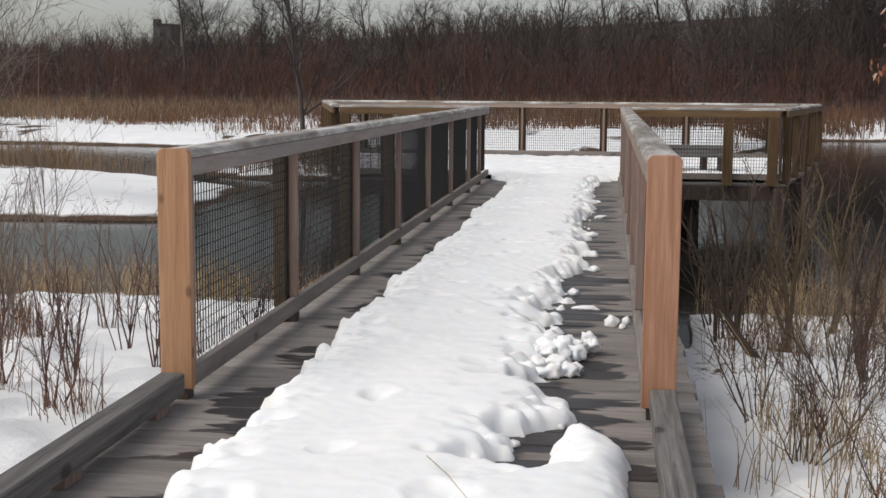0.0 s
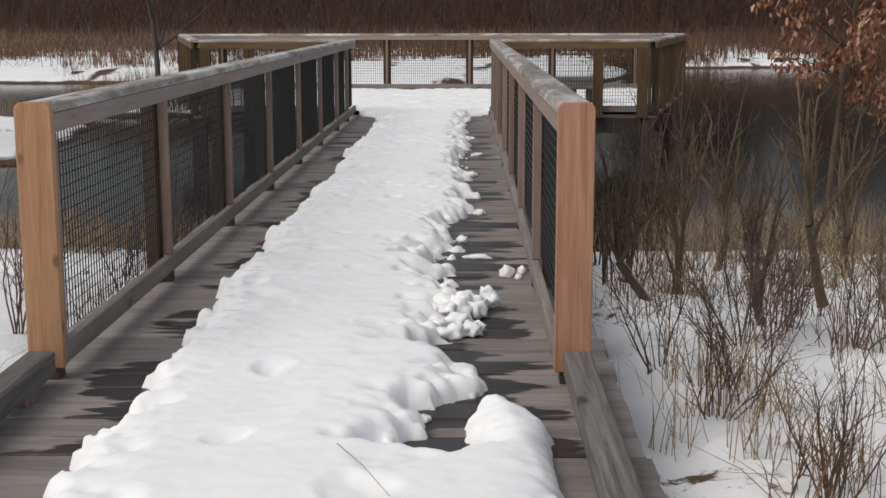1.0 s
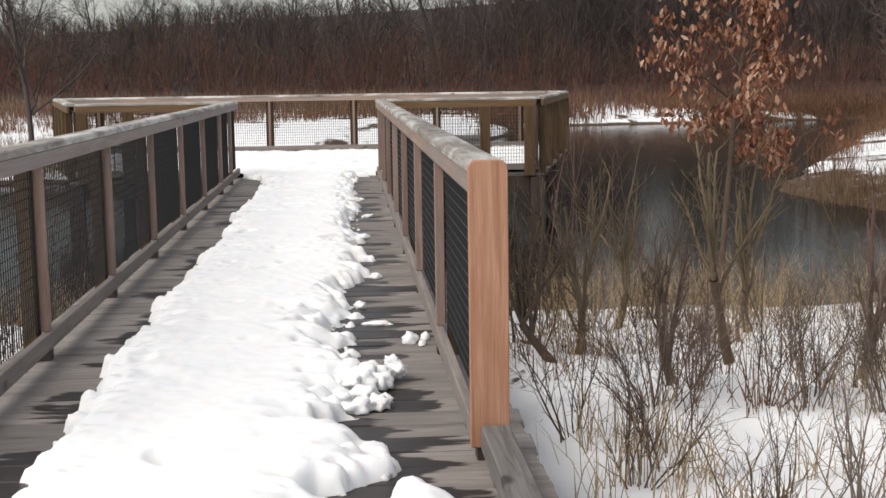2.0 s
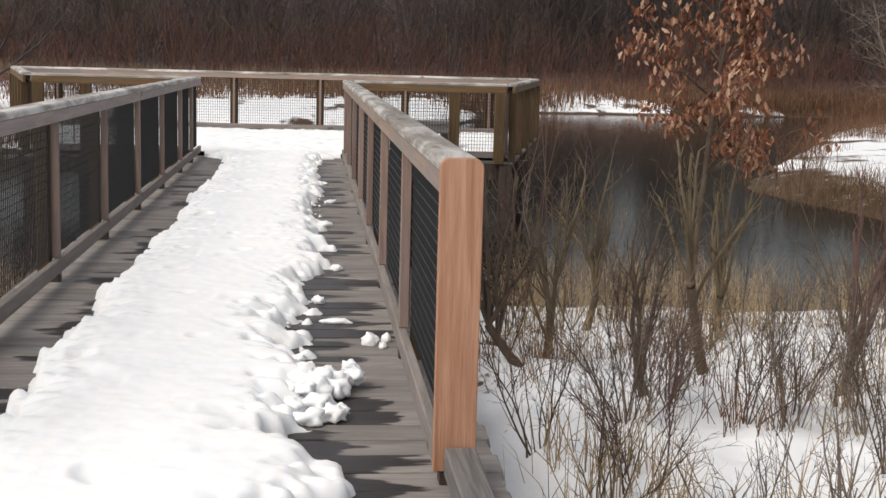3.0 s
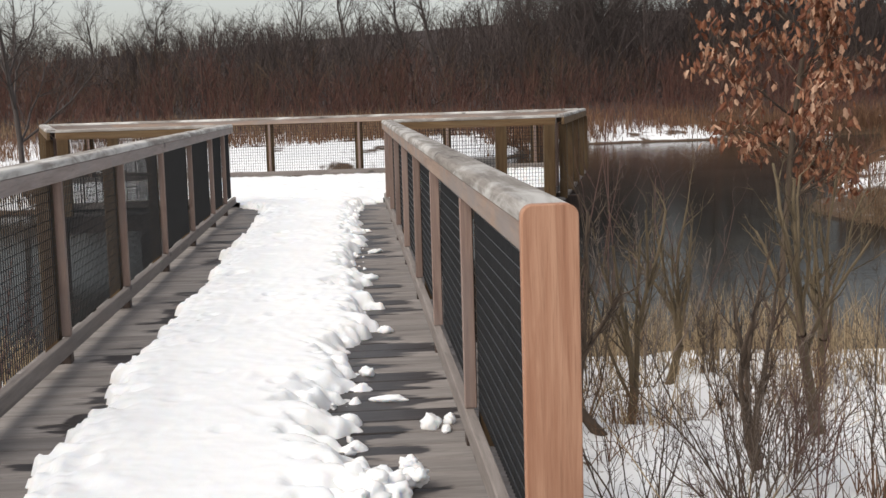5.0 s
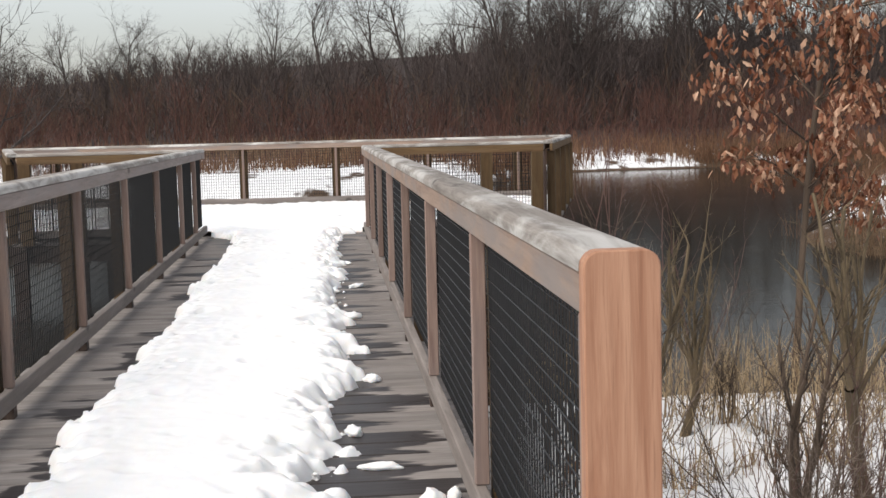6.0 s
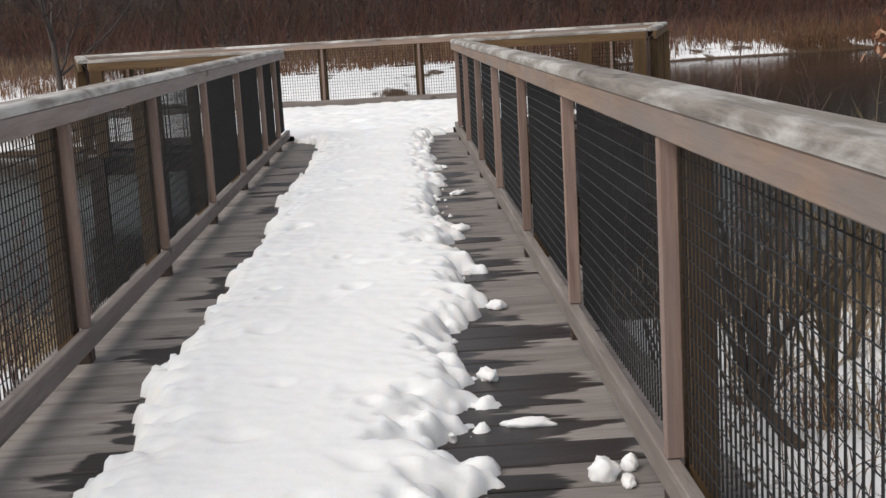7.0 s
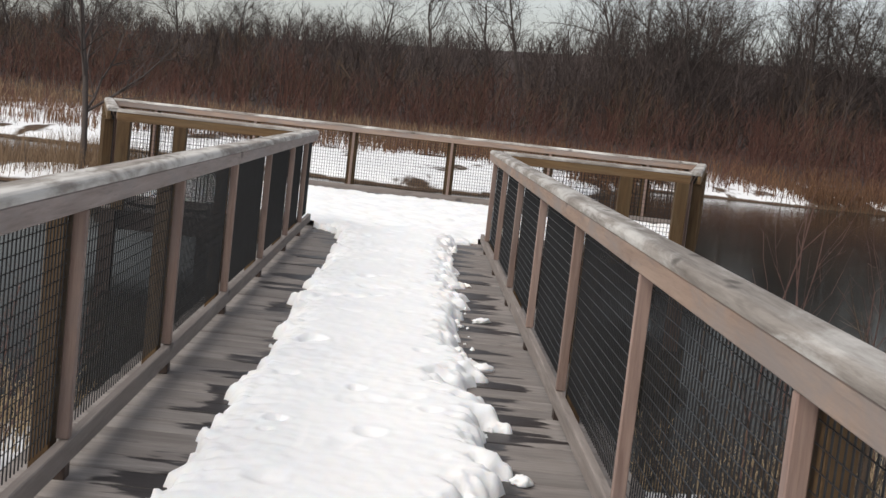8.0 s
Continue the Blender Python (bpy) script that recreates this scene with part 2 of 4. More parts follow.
def leaf_mat():
    m = Mat("dry_brown_leaf", 0.6, 0.3)
    oi = m.add("ShaderNodeObjectInfo").outputs["Random"]
    isl = m.add("ShaderNodeNewGeometry").outputs["Random Per Island"]
    r = m.math("FRACT", m.math("ADD", oi, isl))
    n = m.noise(m.coords((1, 1, 1), True), 35.0, 3)
    c = m.ramp(r, [(0.0, (0.10, 0.034, 0.02)), (0.45, (0.20, 0.07, 0.036)), (0.68, (0.28, 0.125, 0.066)), (1.0, (0.55, 0.36, 0.25))])
    m.colour(m.mix(m.math("MULTIPLY", n, 0.3), c, (0.16, 0.07, 0.03)))
    m.bump(n, 0.3, 0.003)
    return m


LEAF = leaf_mat()


def plain(name, colour, rough=0.5, metal=0.0, amount=0.25, scale=8.0):
    m = Mat(name, rough)
    n = m.noise(m.coords((1, 1, 1), True), scale, 4)
    m.colour(m.ramp(n, [(0.25, tuple(c * (1 - amount) for c in colour)), (0.75, tuple(min(1, c * (1 + amount)) for c in colour))]))
    m.b.inputs["Metallic"].default_value = metal
    return m


WIRE = plain("black_coated_wire", (0.012, 0.012, 0.013), 0.42)
CONCRETE = plain("pale_grey_render", (0.40, 0.40, 0.40), 0.85, 0, 0.12, 0.6)
DARKGLASS = plain("dark_window_glass", (0.03, 0.033, 0.037), 0.15)
TOWER = plain("far_dark_masonry", (0.10, 0.095, 0.095), 0.85, 0, 0.15, 0.4)


# ---- mesh helpers ----
def obj(name, verts, faces, mat, parent=None, label="", smooth=False):
    me = bpy.data.meshes.new(name)
    me.from_pydata([tuple(v) for v in verts], [], faces)
    me.materials.append(mat.m)
    if smooth:
        me.polygons.foreach_set("use_smooth", [True] * len(me.polygons))
    me.update()
    ob = new(name, me)
    ob.parent = parent
    if label:
        ob["label"] = label
    return ob


def part(name, bm, mat, parent, label=""):
    """One mesh object from a bmesh, under a thing or a part."""
    me = bpy.data.meshes.new(name)
    bm.to_mesh(me)
    bm.free()
    me.materials.append(mat.m)
    ob = new(name, me)
    ob.parent = parent
    if label:
        ob["label"] = label
    return ob


def share(name, me, m, parent):
    ob = new(name, me)
    ob.parent = parent
    ob.matrix_basis = m
    return ob


def empty(name, at, label, category, group="", kind="", turn=0.0):
    ob = new(name)
    ob.empty_display_size = 0.2
    ob.matrix_basis = pose(*at, 0, 0, turn)
    return tagged(ob, label, category, group, kind)


def box(lo, hi, bevel=0.004, bm=None):
    """A bevelled box between two corners."""
    bm = bm or bmesh.new()
    c = [(a + b) / 2 for a, b in zip(lo, hi)]
    s = [abs(b - a) for a, b in zip(lo, hi)]
    made = bmesh.ops.create_cube(bm, size=1.0, matrix=Matrix.LocRotScale(c, None, s))
    if bevel:
        edges = {e for v in made["verts"] for e in v.link_edges}
        bmesh.ops.bevel(bm, geom=list(edges), offset=bevel, segments=1, affect="EDGES", profile=0.5)
    return bm


def prisms(p0, p1, r0, r1, sides=3):
    """Tapered prisms from arrays of ends and radii: vertices and faces."""
    p0, p1 = np.asarray(p0, float), np.asarray(p1, float)
    r0, r1 = np.asarray(r0, float), np.asarray(r1, float)
    d = p1 - p0
    d /= np.linalg.norm(d, axis=1, keepdims=True) + 1e-9
    ref = np.where(np.abs(d[:, 2:3]) > 0.9, np.array([[1.0, 0, 0]]), np.array([[0, 0, 1.0]]))
    u = np.cross(d, ref)
    u /= np.linalg.norm(u, axis=1, keepdims=True) + 1e-9
    w = np.cross(d, u)
    n = len(p0)
    a = np.arange(sides) * 2 * np.pi / sides
    ring = np.cos(a)[None, :, None] * u[:, None, :] + np.sin(a)[None, :, None] * w[:, None, :]
    lo = p0[:, None, :] + ring * r0[:, None, None]
    hi = p1[:, None, :] + ring * r1[:, None, None]
    verts = np.concatenate([lo, hi], axis=1).reshape(-1, 3)
    k = np.arange(sides)
    quad = np.stack([k, (k + 1) % sides, (k + 1) % sides + sides, k + sides], axis=1)
    faces = (quad[None] + (np.arange(n) * 2 * sides)[:, None, None]).reshape(-1, 4)
    return verts, faces


def array_mesh(name, verts, faces, mat, smooth=False):
    """A mesh from arrays whose faces all have the same number of corners."""
    me = bpy.data.meshes.new(name)
    verts, faces = np.asarray(verts, np.float32), np.asarray(faces, np.int32)
    nf, c = faces.shape
    me.vertices.add(len(verts))
    me.vertices.foreach_set("co", verts.ravel())
    me.loops.add(nf * c)
    me.loops.foreach_set("vertex_index", faces.ravel())
    me.polygons.add(nf)
    me.polygons.foreach_set("loop_start", np.arange(nf, dtype=np.int32) * c)
    me.polygons.foreach_set("use_smooth", np.full(nf, smooth))
    me.materials.append(mat.m)
    me.update(calc_edges=True)
    me.validate()
    return me


def twigs(name, segs, mat, parent=None, sides=3, smooth=True):
    """Stems from rows of two ends and two radii."""
    s = np.asarray(segs, float)
    v, f = prisms(s[:, 0:3], s[:, 3:6], s[:, 6], s[:, 7], sides)
    ob = new(name, array_mesh(name, v, f, mat, smooth))
    ob.parent = parent
    return ob


def tube(name, nodes, mat, parent, sides=5):
    """One unbroken tapering stem through nodes of place, direction and radius."""
    rings = []
    u = None
    for p, d, r in nodes:
        ref = u if u is not None else (Vector((1, 0, 0)) if abs(d.x) < 0.8 else Vector((0, 1, 0)))
        w = d.cross(ref).normalized()
        u = w.cross(d).normalized()
        rings += [p + (u * math.cos(a) + w * math.sin(a)) * r for a in (2 * math.pi * k / sides for k in range(sides))]
    faces = []
    for k in range(len(nodes) - 1):
        for c in range(sides):
            a, b = k * sides + c, k * sides + (c + 1) % sides
            faces.append((a, b, b + sides, a + sides))
    ob = new(name, array_mesh(name, np.array([tuple(v) for v in rings]), faces, mat, True))
    ob.parent = parent
    return ob


def wob(x, y=0.0, z=0.0):
    return noise.noise((x, y, z))


# ---- the ground, one sheet to the horizon, and the pond ----
WATER_Z = -0.92


def near_shore(x):
    return 12.5 + 0.35 * wob(x * 0.35, 3.1) + 0.12 * wob(x * 1.7, 8.2) - (1.6 if -2.3 < x < 0.9 else 0.0)


def land(x, y):
    """Metres inland from the water's edge; below zero in the pond."""
    w = 0.5 * wob(x * 0.22, y * 0.22, 5) + 0.16 * wob(x * 0.9, y * 0.9, 9)
    near = near_shore(x) - y
    right = (x - (8.2 + 0.03 * (y - 24) ** 2 * (1 if y < 24 else 0.0) - 0.05 * max(0, 21 - y) + 0.5 * max(0.0, y - 25.0))) * 0.8 + w * 0.6
    far = y - (46 + 3.0 * wob(x * 0.07, 2.0) + (13 if x > 4 else 0) * min(1, max(0, (x - 4) / 5)) - 4 * math.exp(-((x + 1) / 6) ** 2))
    floe = min(-7.2 - 0.12 * (y - 22) - x, y - (20.4 + 0.10 * (x + 9)) * 1.0, (27.5 - 0.9 * (x + 8.5) * 0.75) - y) * 0.8
    islet = 1.7 - math.hypot((x + 7.9) / 1.4, (y - 32.6) / 1.3)
    return max(near, right, far + w, floe + 0.3 * w, islet + w)


def rise(u):
    """How far the wooded hill behind the marsh climbs towards the right, 0 to 1."""
    return min(1.0, max(0.0, (u + 42) / 72))


def ground_z(x, y):
    d = land(x, y)
    z = WATER_Z + 0.42 * (1 - math.exp(-max(d, 0) * 0.55)) + (0.07 if d > 0 else 0) - 0.5 * (1 - math.exp(min(d, 0) * 1.2))
    if y < 12:
        z += 0.028 * max(0.0, min(10 - y, 9))
        z -= 0.10 * max(0, 1 - abs(x + 0.67) / 1.6) * (1 if y < 11 else 0)
    if y > 70:
        z += 0.030 * min(y - 70, 25) + 0.02 * min(max(y - 95, 0), 65) + 0.046 * min(max(y - 160, 0), 200) * (1 + 1.45 * rise(x / y * 110))
    if d > 0:
        z += (0.09 * wob(x * 2.6, y * 2.6, 12) + 0.05 * wob(x * 5.7, y * 5.7, 22) if y < 11 and x > 0.45 or y < 11 and x < -2.0 else 0.0) + 0.05 * wob(x * 0.8, y * 0.8, 1) + 0.03 * wob(x * 2.6, y * 2.6, 2) * (1 if y < 40 else 0)
    return z


def spread(stops):
    """Grid lines from (start, step) rows."""
    out = []
    for (a, st), (b, _) in zip(stops, stops[1:]):
        out += list(np.arange(a, b - 1e-6, st))
    return out + [stops[-1][0]]


def build_ground():
    xs = spread([(-900, 120), (-300, 30), (-120, 8), (-40, 1.2), (-16, 0.4), (-6, 0.11), (6, 0.4), (16, 1.2), (40, 8), (120, 30), (300, 120), (900, 0)])
    ys = spread([(-300, 60), (-60, 10), (-10, 0.5), (-4, 0.22), (1, 0.11), (13.5, 0.4), (30, 0.8), (62, 2.0), (110, 5), (200, 20), (400, 80), (1200, 0)])
    nx = len(xs)
    verts = [(x, y, ground_z(x, y)) for y in ys for x in xs]
    i = np.arange(nx - 1)
    j = np.arange(len(ys) - 1)
    a = (j[:, None] * nx + i[None]).ravel()
    faces = np.stack([a, a + 1, a + 1 + nx, a + nx], axis=1)
    g = new("ground", array_mesh("ground", verts, faces, GROUND, True))
    tagged(g, "snow-covered marsh ground with bare leaf litter and mud", "ground", kind="structure")
    w = obj("water", [(-140, 9, WATER_Z), (140, 9, WATER_Z), (140, 75, WATER_Z), (-140, 75, WATER_Z)], [(0, 1, 2, 3)], WATER)
    tagged(w, "dark still pond water reflecting the brown woods", "pond", kind="structure")


build_ground()

# ---- the boardwalk ----
XR, XL = 0.27, -1.62               # inner faces of the railings
DECK_L, DECK_R = -1.86, 0.52
WALK_END = 18.6
PITCH = 0.19


def plank_mesh(name, length, width, seed):
    """A deck board along x with eased edges and a slight cup, its ends a little uneven."""
    rnd = random.Random(seed)
    bm = box((0, 0, -0.038), (length, width, 0.0), 0.0045)
    for v in bm.verts:
        if v.co.z > -0.01:
            v.co.z += 0.0015 * math.cos((v.co.y / width - 0.5) * math.pi) + rnd.uniform(-0.0006, 0.0006)
        if v.co.x > length / 2:
            v.co.x += rnd.uniform(-0.006, 0.006)
    me = bpy.data.meshes.new(name)
    bm.to_mesh(me)
    bm.free()
    me.materials.append(DECK.m)
    return me


def build_deck():
    deck = empty("deck", (0, 0, 0), "weathered grey plank boardwalk deck, wet beside the snow", "boardwalk", kind="structure")
    kinds = [plank_mesh("plank", DECK_R - DECK_L, PITCH - 0.009, k) for k in range(6)]
    rnd = random.Random(4)
    y = -3.85
    while y < WALK_END - 0.1:
        share("plank", rnd.choice(kinds), pose(DECK_L + rnd.uniform(-0.012, 0.012), y, rnd.uniform(-0.003, 0.002), rnd.uniform(-0.25, 0.25), rnd.uniform(-0.06, 0.06), rnd.uniform(-0.1, 0.1)), deck)
        y += PITCH
    for x in (-1.72, -0.95, -0.4, 0.38):
        part("joist", box((x - 0.04, -3.85, -0.24), (x + 0.04, WALK_END, -0.04), 0.003), BLOCK, deck, "dark timber joist under the boards")


build_deck()


def rounded_bar(length, y0, y1, z0, z1, r):
    """A bar along x whose two upper long edges are rounded."""
    sec = [(y0, z0), (y1, z0)]
    for k in range(5):
        a = k / 4 * math.pi / 2
        sec.append((y1 - r + r * math.cos(a), z1 - r + r * math.sin(a)))
    for k in range(5):
        a = math.pi / 2 + k / 4 * math.pi / 2
        sec.append((y0 + r + r * math.cos(a), z1 - r + r * math.sin(a)))
    bm = bmesh.new()
    steps = max(1, int(length / 0.6))
    rings = [[bm.verts.new((length * i / steps, y, z)) for y, z in sec] for i in range(steps + 1)]
    n = len(sec)
    for a, b in zip(rings, rings[1:]):
        for k in range(n):
            bm.faces.new((a[k], b[k], b[(k + 1) % n], a[(k + 1) % n]))
    bm.faces.new(rings[0])
    bm.faces.new(rings[-1][::-1])
    bmesh.ops.recalc_face_normals(bm, faces=bm.faces[:])
    return bm


def end_board(side):
    """The upright board that closes a railing's end, its top shaped like the cap."""
    r, w = 0.030, 0.138
    y0, y1 = (-w + 0.002, 0.002)
    sec = [(y0, 0.05), (y1, 0.05)]
    sec += [(y1 - r + r * math.cos(k / 5 * math.pi / 2), 1.072 - r + r * math.sin(k / 5 * math.pi / 2)) for k in range(6)]
    sec += [(y0 + r - r * math.sin(k / 5 * math.pi / 2), 1.072 - r + r * math.cos(k / 5 * math.pi / 2)) for k in range(6)]
    bm = bmesh.new()
    f = bm.faces.new([bm.verts.new((-0.042, y * side, z)) for y, z in sec])
    ext = bmesh.ops.extrude_face_region(bm, geom=[f])
    bmesh.ops.translate(bm, vec=(0.042, 0, 0), verts=[v for v in ext["geom"] if isinstance(v, bmesh.types.BMVert)])
    bmesh.ops.recalc_face_normals(bm, faces=bm.faces[:])
    bmesh.ops.bevel(bm, geom=[e for e in bm.edges if abs(e.verts[0].co.x - e.verts[1].co.x) < 1e-5], offset=0.003, segments=1, affect="EDGES")
    return bm


WIRES = {}


def wire_mesh(length, z0, z1):
    """A welded grid of round-looking wires in the local xz plane."""
    key = (round(length, 2), round(z0, 2), round(z1, 2))
    if key not in WIRES:
        nv, nh = int(length / 0.04), int((z1 - z0) / 0.05)
        p0, p1, r = [], [], []
        for k in range(1, nv + 1):
            p0.append((k * length / (nv + 1), 0, z0)), p1.append((k * length / (nv + 1), 0, z1)), r.append(0.0029)
        for k in range(1, nh + 1):
            z = z0 + k * (z1 - z0) / (nh + 1)
            p0.append((0, 0.004, z)), p1.append((length, 0.004, z)), r.append(0.0021)
        v, f = prisms(p0, p1, r, r, 4)
        WIRES[key] = array_mesh("wire_panel", v, f, WIRE)
    return WIRES[key]


def railing(name, at, turn, length, stiles, side, label, golden=False, ends=(True, False), posts=True, group="railings"):
    """A railing along local x. side +1: its inner face looks to local +y. stiles: distances along it."""
    th = empty(name, at, label, "railing", group, turn=turn)
    s = side
    part("cap", rounded_bar(length, *sorted((s * 0.003, -s * 0.14)), 1.032, 1.07, 0.03), CAP, th, "greyed rounded handrail cap")
    part("top_rail", box((0, min(0, -s * 0.04), 0.955), (length, max(0, -s * 0.04), 1.030)), FACE if s > 0 else FACE_SHADE, th)
    part("bottom_rail", box((0, min(0, -s * 0.04), 0.055), (length, max(0, -s * 0.04), 0.142)), SILL, th, "greyed bottom rail")
    if golden:
        part("outer_rail", box((0, min(-s * 0.10, -s * 0.138), 0.94), (length, max(-s * 0.10, -s * 0.138), 1.030)), TREATED_X, th, "golden treated outer rail board")
    edges = [0.0] + list(stiles) + [length]
    for x in stiles:
        part("stile", box((x - 0.02, min(-s * 0.004, -s * 0.05), 0.144), (x + 0.02, max(-s * 0.004, -s * 0.05), 0.953), 0.003), STILE, th)
        part("foot_block", box((x - 0.035, min(-s * 0.005, -s * 0.055), 0.0), (x + 0.035, max(-s * 0.005, -s * 0.055), 0.053), 0.003), DARKWOOD, th, "dark foot block")
        if posts is True or (posts and stiles.index(x) % 2 == 0):
            w = 0.14 if golden else 0.10
            part("post", box((x - w / 2, min(-s * 0.062, -s * (0.062 + w * 0.7)), -0.02), (x + w / 2, max(-s * 0.062, -s * (0.062 + w * 0.7)), 0.94 if golden else 1.028), 0.004), TREATED, th, "golden-brown treated timber post")
    for a, b in zip(edges, edges[1:]):
        if b - a > 0.2:
            share("wire_panel", wire_mesh(b - a - 0.04, 0.142, 0.955), pose(a + 0.02, -s * 0.056, 0), th)["kind"] = "stuff"
    for on, x, d in ((ends[0], 0.0, 1), (ends[1], length, -1)):
        if on:
            b = part("end_board", end_board(s), FRESH if s > 0 else TAN, th, "freshly cut orange cedar end board" if s > 0 else "tan cedar end board with dark knots")
            b.matrix_basis = pose(x, 0, 0) @ (Matrix.Identity(4) if d > 0 else Matrix.Diagonal((-1, 1, 1, 1)))
            lo, hi = sorted((x, x + d * 0.045))
            part("end_stile", box((lo + 0.002, min(-s * 0.004, -s * 0.132), 0.05), (hi, max(-s * 0.004, -s * 0.132), 0.953), 0.003), STILE, th)
            part("end_foot", box((lo - 0.03, min(-s * 0.02, -s * 0.125), 0.0), (hi, max(-s * 0.02, -s * 0.125), 0.049), 0.003), DARKWOOD, th, "dark foot of the end post")
    return th


RY, LY = 5.16, 5.20
railing("walk_railing", (XR, RY, 0), 90, 18.5 - RY, [5.12 + 1.83 * k - RY for k in range(1, 7)] + [17.75 - RY], 1, "cedar boardwalk railing with black wire mesh and golden posts", posts="alternate")
railing("walk_railing", (XL, LY, 0), 90, 18.7 - LY, [5.24 + 1.83 * k - LY for k in range(1, 7)] + [17.6 - LY], -1, "cedar boardwalk railing with black wire mesh and golden posts")

# ---- the viewing platform at the walk's end ----
FL, FR = (-3.78, 18.6), (2.48, 18.6)
BL, BR = (-5.27, 24.55), (3.86, 24.55)


def platform():
    th = empty("platform", (0, 0, 0), "timber viewing platform deck on posts, covered with snow", "platform", kind="structure")
    rnd = random.Random(9)
    y = FL[1] + 0.02
    while y < BL[1] + 0.1:
        f = (y - FL[1]) / (BL[1] - FL[1])
        a, b = FL[0] + (BL[0] - FL[0]) * f - 0.14, FR[0] + (BR[0] - FR[0]) * f + 0.14
        me = plank_mesh("plank", b - a, PITCH - 0.007, rnd.randint(0, 999))
        share("plank", me, pose(a, y, rnd.uniform(-0.003, 0.002)), th)
        y += PITCH
    part("rim_joist", box((FL[0] - 0.1, FL[1] - 0.045, -0.24), (FR[0] + 0.1, FL[1] - 0.003, -0.042)), DARKWOOD, th, "dark rim joist")
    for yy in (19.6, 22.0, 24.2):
        part("beam", box((-4.2, yy - 0.06, -0.3), (3.0, yy + 0.06, -0.045)), DARKWOOD, th)
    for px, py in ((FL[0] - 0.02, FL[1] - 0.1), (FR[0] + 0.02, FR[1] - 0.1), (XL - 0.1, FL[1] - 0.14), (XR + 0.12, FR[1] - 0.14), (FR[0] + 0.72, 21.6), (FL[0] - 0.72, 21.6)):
        part("pile", box((px - 0.085, py - 0.04, -1.7), (px + 0.085, py + 0.05, -0.045)), DARKWOOD, th)
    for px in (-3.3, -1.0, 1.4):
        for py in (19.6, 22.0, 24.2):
            part("pile", box((px - 0.08, py - 0.07, -1.7), (px + 0.08, py + 0.07, -0.302)), DARKWOOD, th)


platform()


def rail_between(name, a, b, stiles, label):
    d = Vector((b[0] - a[0], b[1] - a[1]))
    return railing(name, (a[0], a[1], 0), math.degrees(math.atan2(d.y, d.x)), d.length, stiles, 1, label, True, (False, False))


PL = "platform railing with golden treated posts and wire mesh"
SIDE = math.dist(FR, BR)
rail_between("platform_railing", (XR + 0.15, FR[1]), FR, [1.36, 1.98], PL)
rail_between("platform_railing", FL, (XL - 0.15, FL[1]), [0.08, 0.69], PL)
rail_between("platform_railing", FR, BR, [0.12, SIDE / 4, SIDE / 2, SIDE * 3 / 4, SIDE - 0.1], PL)
rail_between("platform_railing", BR, BL, [0.09, 0.77, 2.31, 3.85, 5.39, 6.93, 8.47, 9.04], PL)
rail_between("platform_railing", BL, FL, [0.1, SIDE / 4, SIDE / 2, SIDE * 3 / 4, SIDE - 0.12], PL)


def bench():
    th = empty("bench", (1.25, 20.6, 0), "snow-dusted weathered timber bench on the platform", "bench")
    for k in range(3):
        part("seat_board", box((-0.75, -0.22 + k * 0.15, 0.41), (0.75, -0.08 + k * 0.15, 0.45)), KERB, th)
    part("apron", box((-0.74, -0.2, 0.27), (0.74, -0.16, 0.408)), KERB, th)
    for x in (-0.62, 0.35, 0.62):
        part("leg", box((x - 0.05, -0.15, 0.0), (x + 0.05, 0.15, 0.408)), DARKWOOD, th, "dark timber leg")


bench()


# ---- kerbs beside the first stretch of deck ----
def kerb(x0, x1, y1):
    th = empty("kerb_rail", ((x0 + x1) / 2, y1, 0), "weathered grey timber kerb on blocks along the deck", "kerb", "kerbs", turn=-90)
    w = (x1 - x0) / 2
    bm = box((0, -w, 0.042), (8.9, w, 0.135), 0.007)
    part("beam", bm, KERB, th, "cracked grey timber beam")
    for d in (0.16, 1.05, 2.2, 3.4, 4.6, 5.8, 7.0, 8.2):
        part("block", box((d, -w + 0.012, 0.0), (d + 0.14, w - 0.012, 0.042), 0.003), BLOCK, th, "brown spacer block")


kerb(-1.735, -1.63, 5.10)
kerb(0.302, 0.405, 5.11)


# ---- snow on the walk and the platform ----
LEFT_Y = [0, 3.4, 4.2, 5.0, 6.1, 7.1, 8.4, 9.5, 10.5, 11.6, 12.6, 14.2, 16.7, 17.5, 18.3, 18.8]
LEFT_X = [-1.24, -1.25, -1.26, -1.24, -1.26, -1.27, -1.27, -1.24, -1.22, -1.20, -1.21, -1.20, -1.16, -1.22, -1.31, -1.65]
RIGHT_Y = [0, 3.5, 4.05, 4.2, 4.75, 4.9, 5.0, 5.15, 5.5, 5.9, 6.9, 7.3, 7.9, 9.3, 10.3, 10.9, 11.3, 12.4, 13.3, 15.9, 17.2, 18.2, 18.9]
RIGHT_X = [-0.12, -0.10, -0.15, -0.31, -0.29, -0.12, -0.04, -0.12, -0.20, -0.30, -0.19, -0.29, -0.22, -0.17, -0.07, -0.20, -0.06, -0.18, -0.13, -0.13, -0.10, -0.08, 0.22]


def clumps(x, y, scale, seed):
    """Rounded clods, 0 at their rims to 1 in their middles."""
    d = noise.voronoi((x * scale, y * scale, seed))[0][0]
    return max(0.0, 1 - d * 1.25)


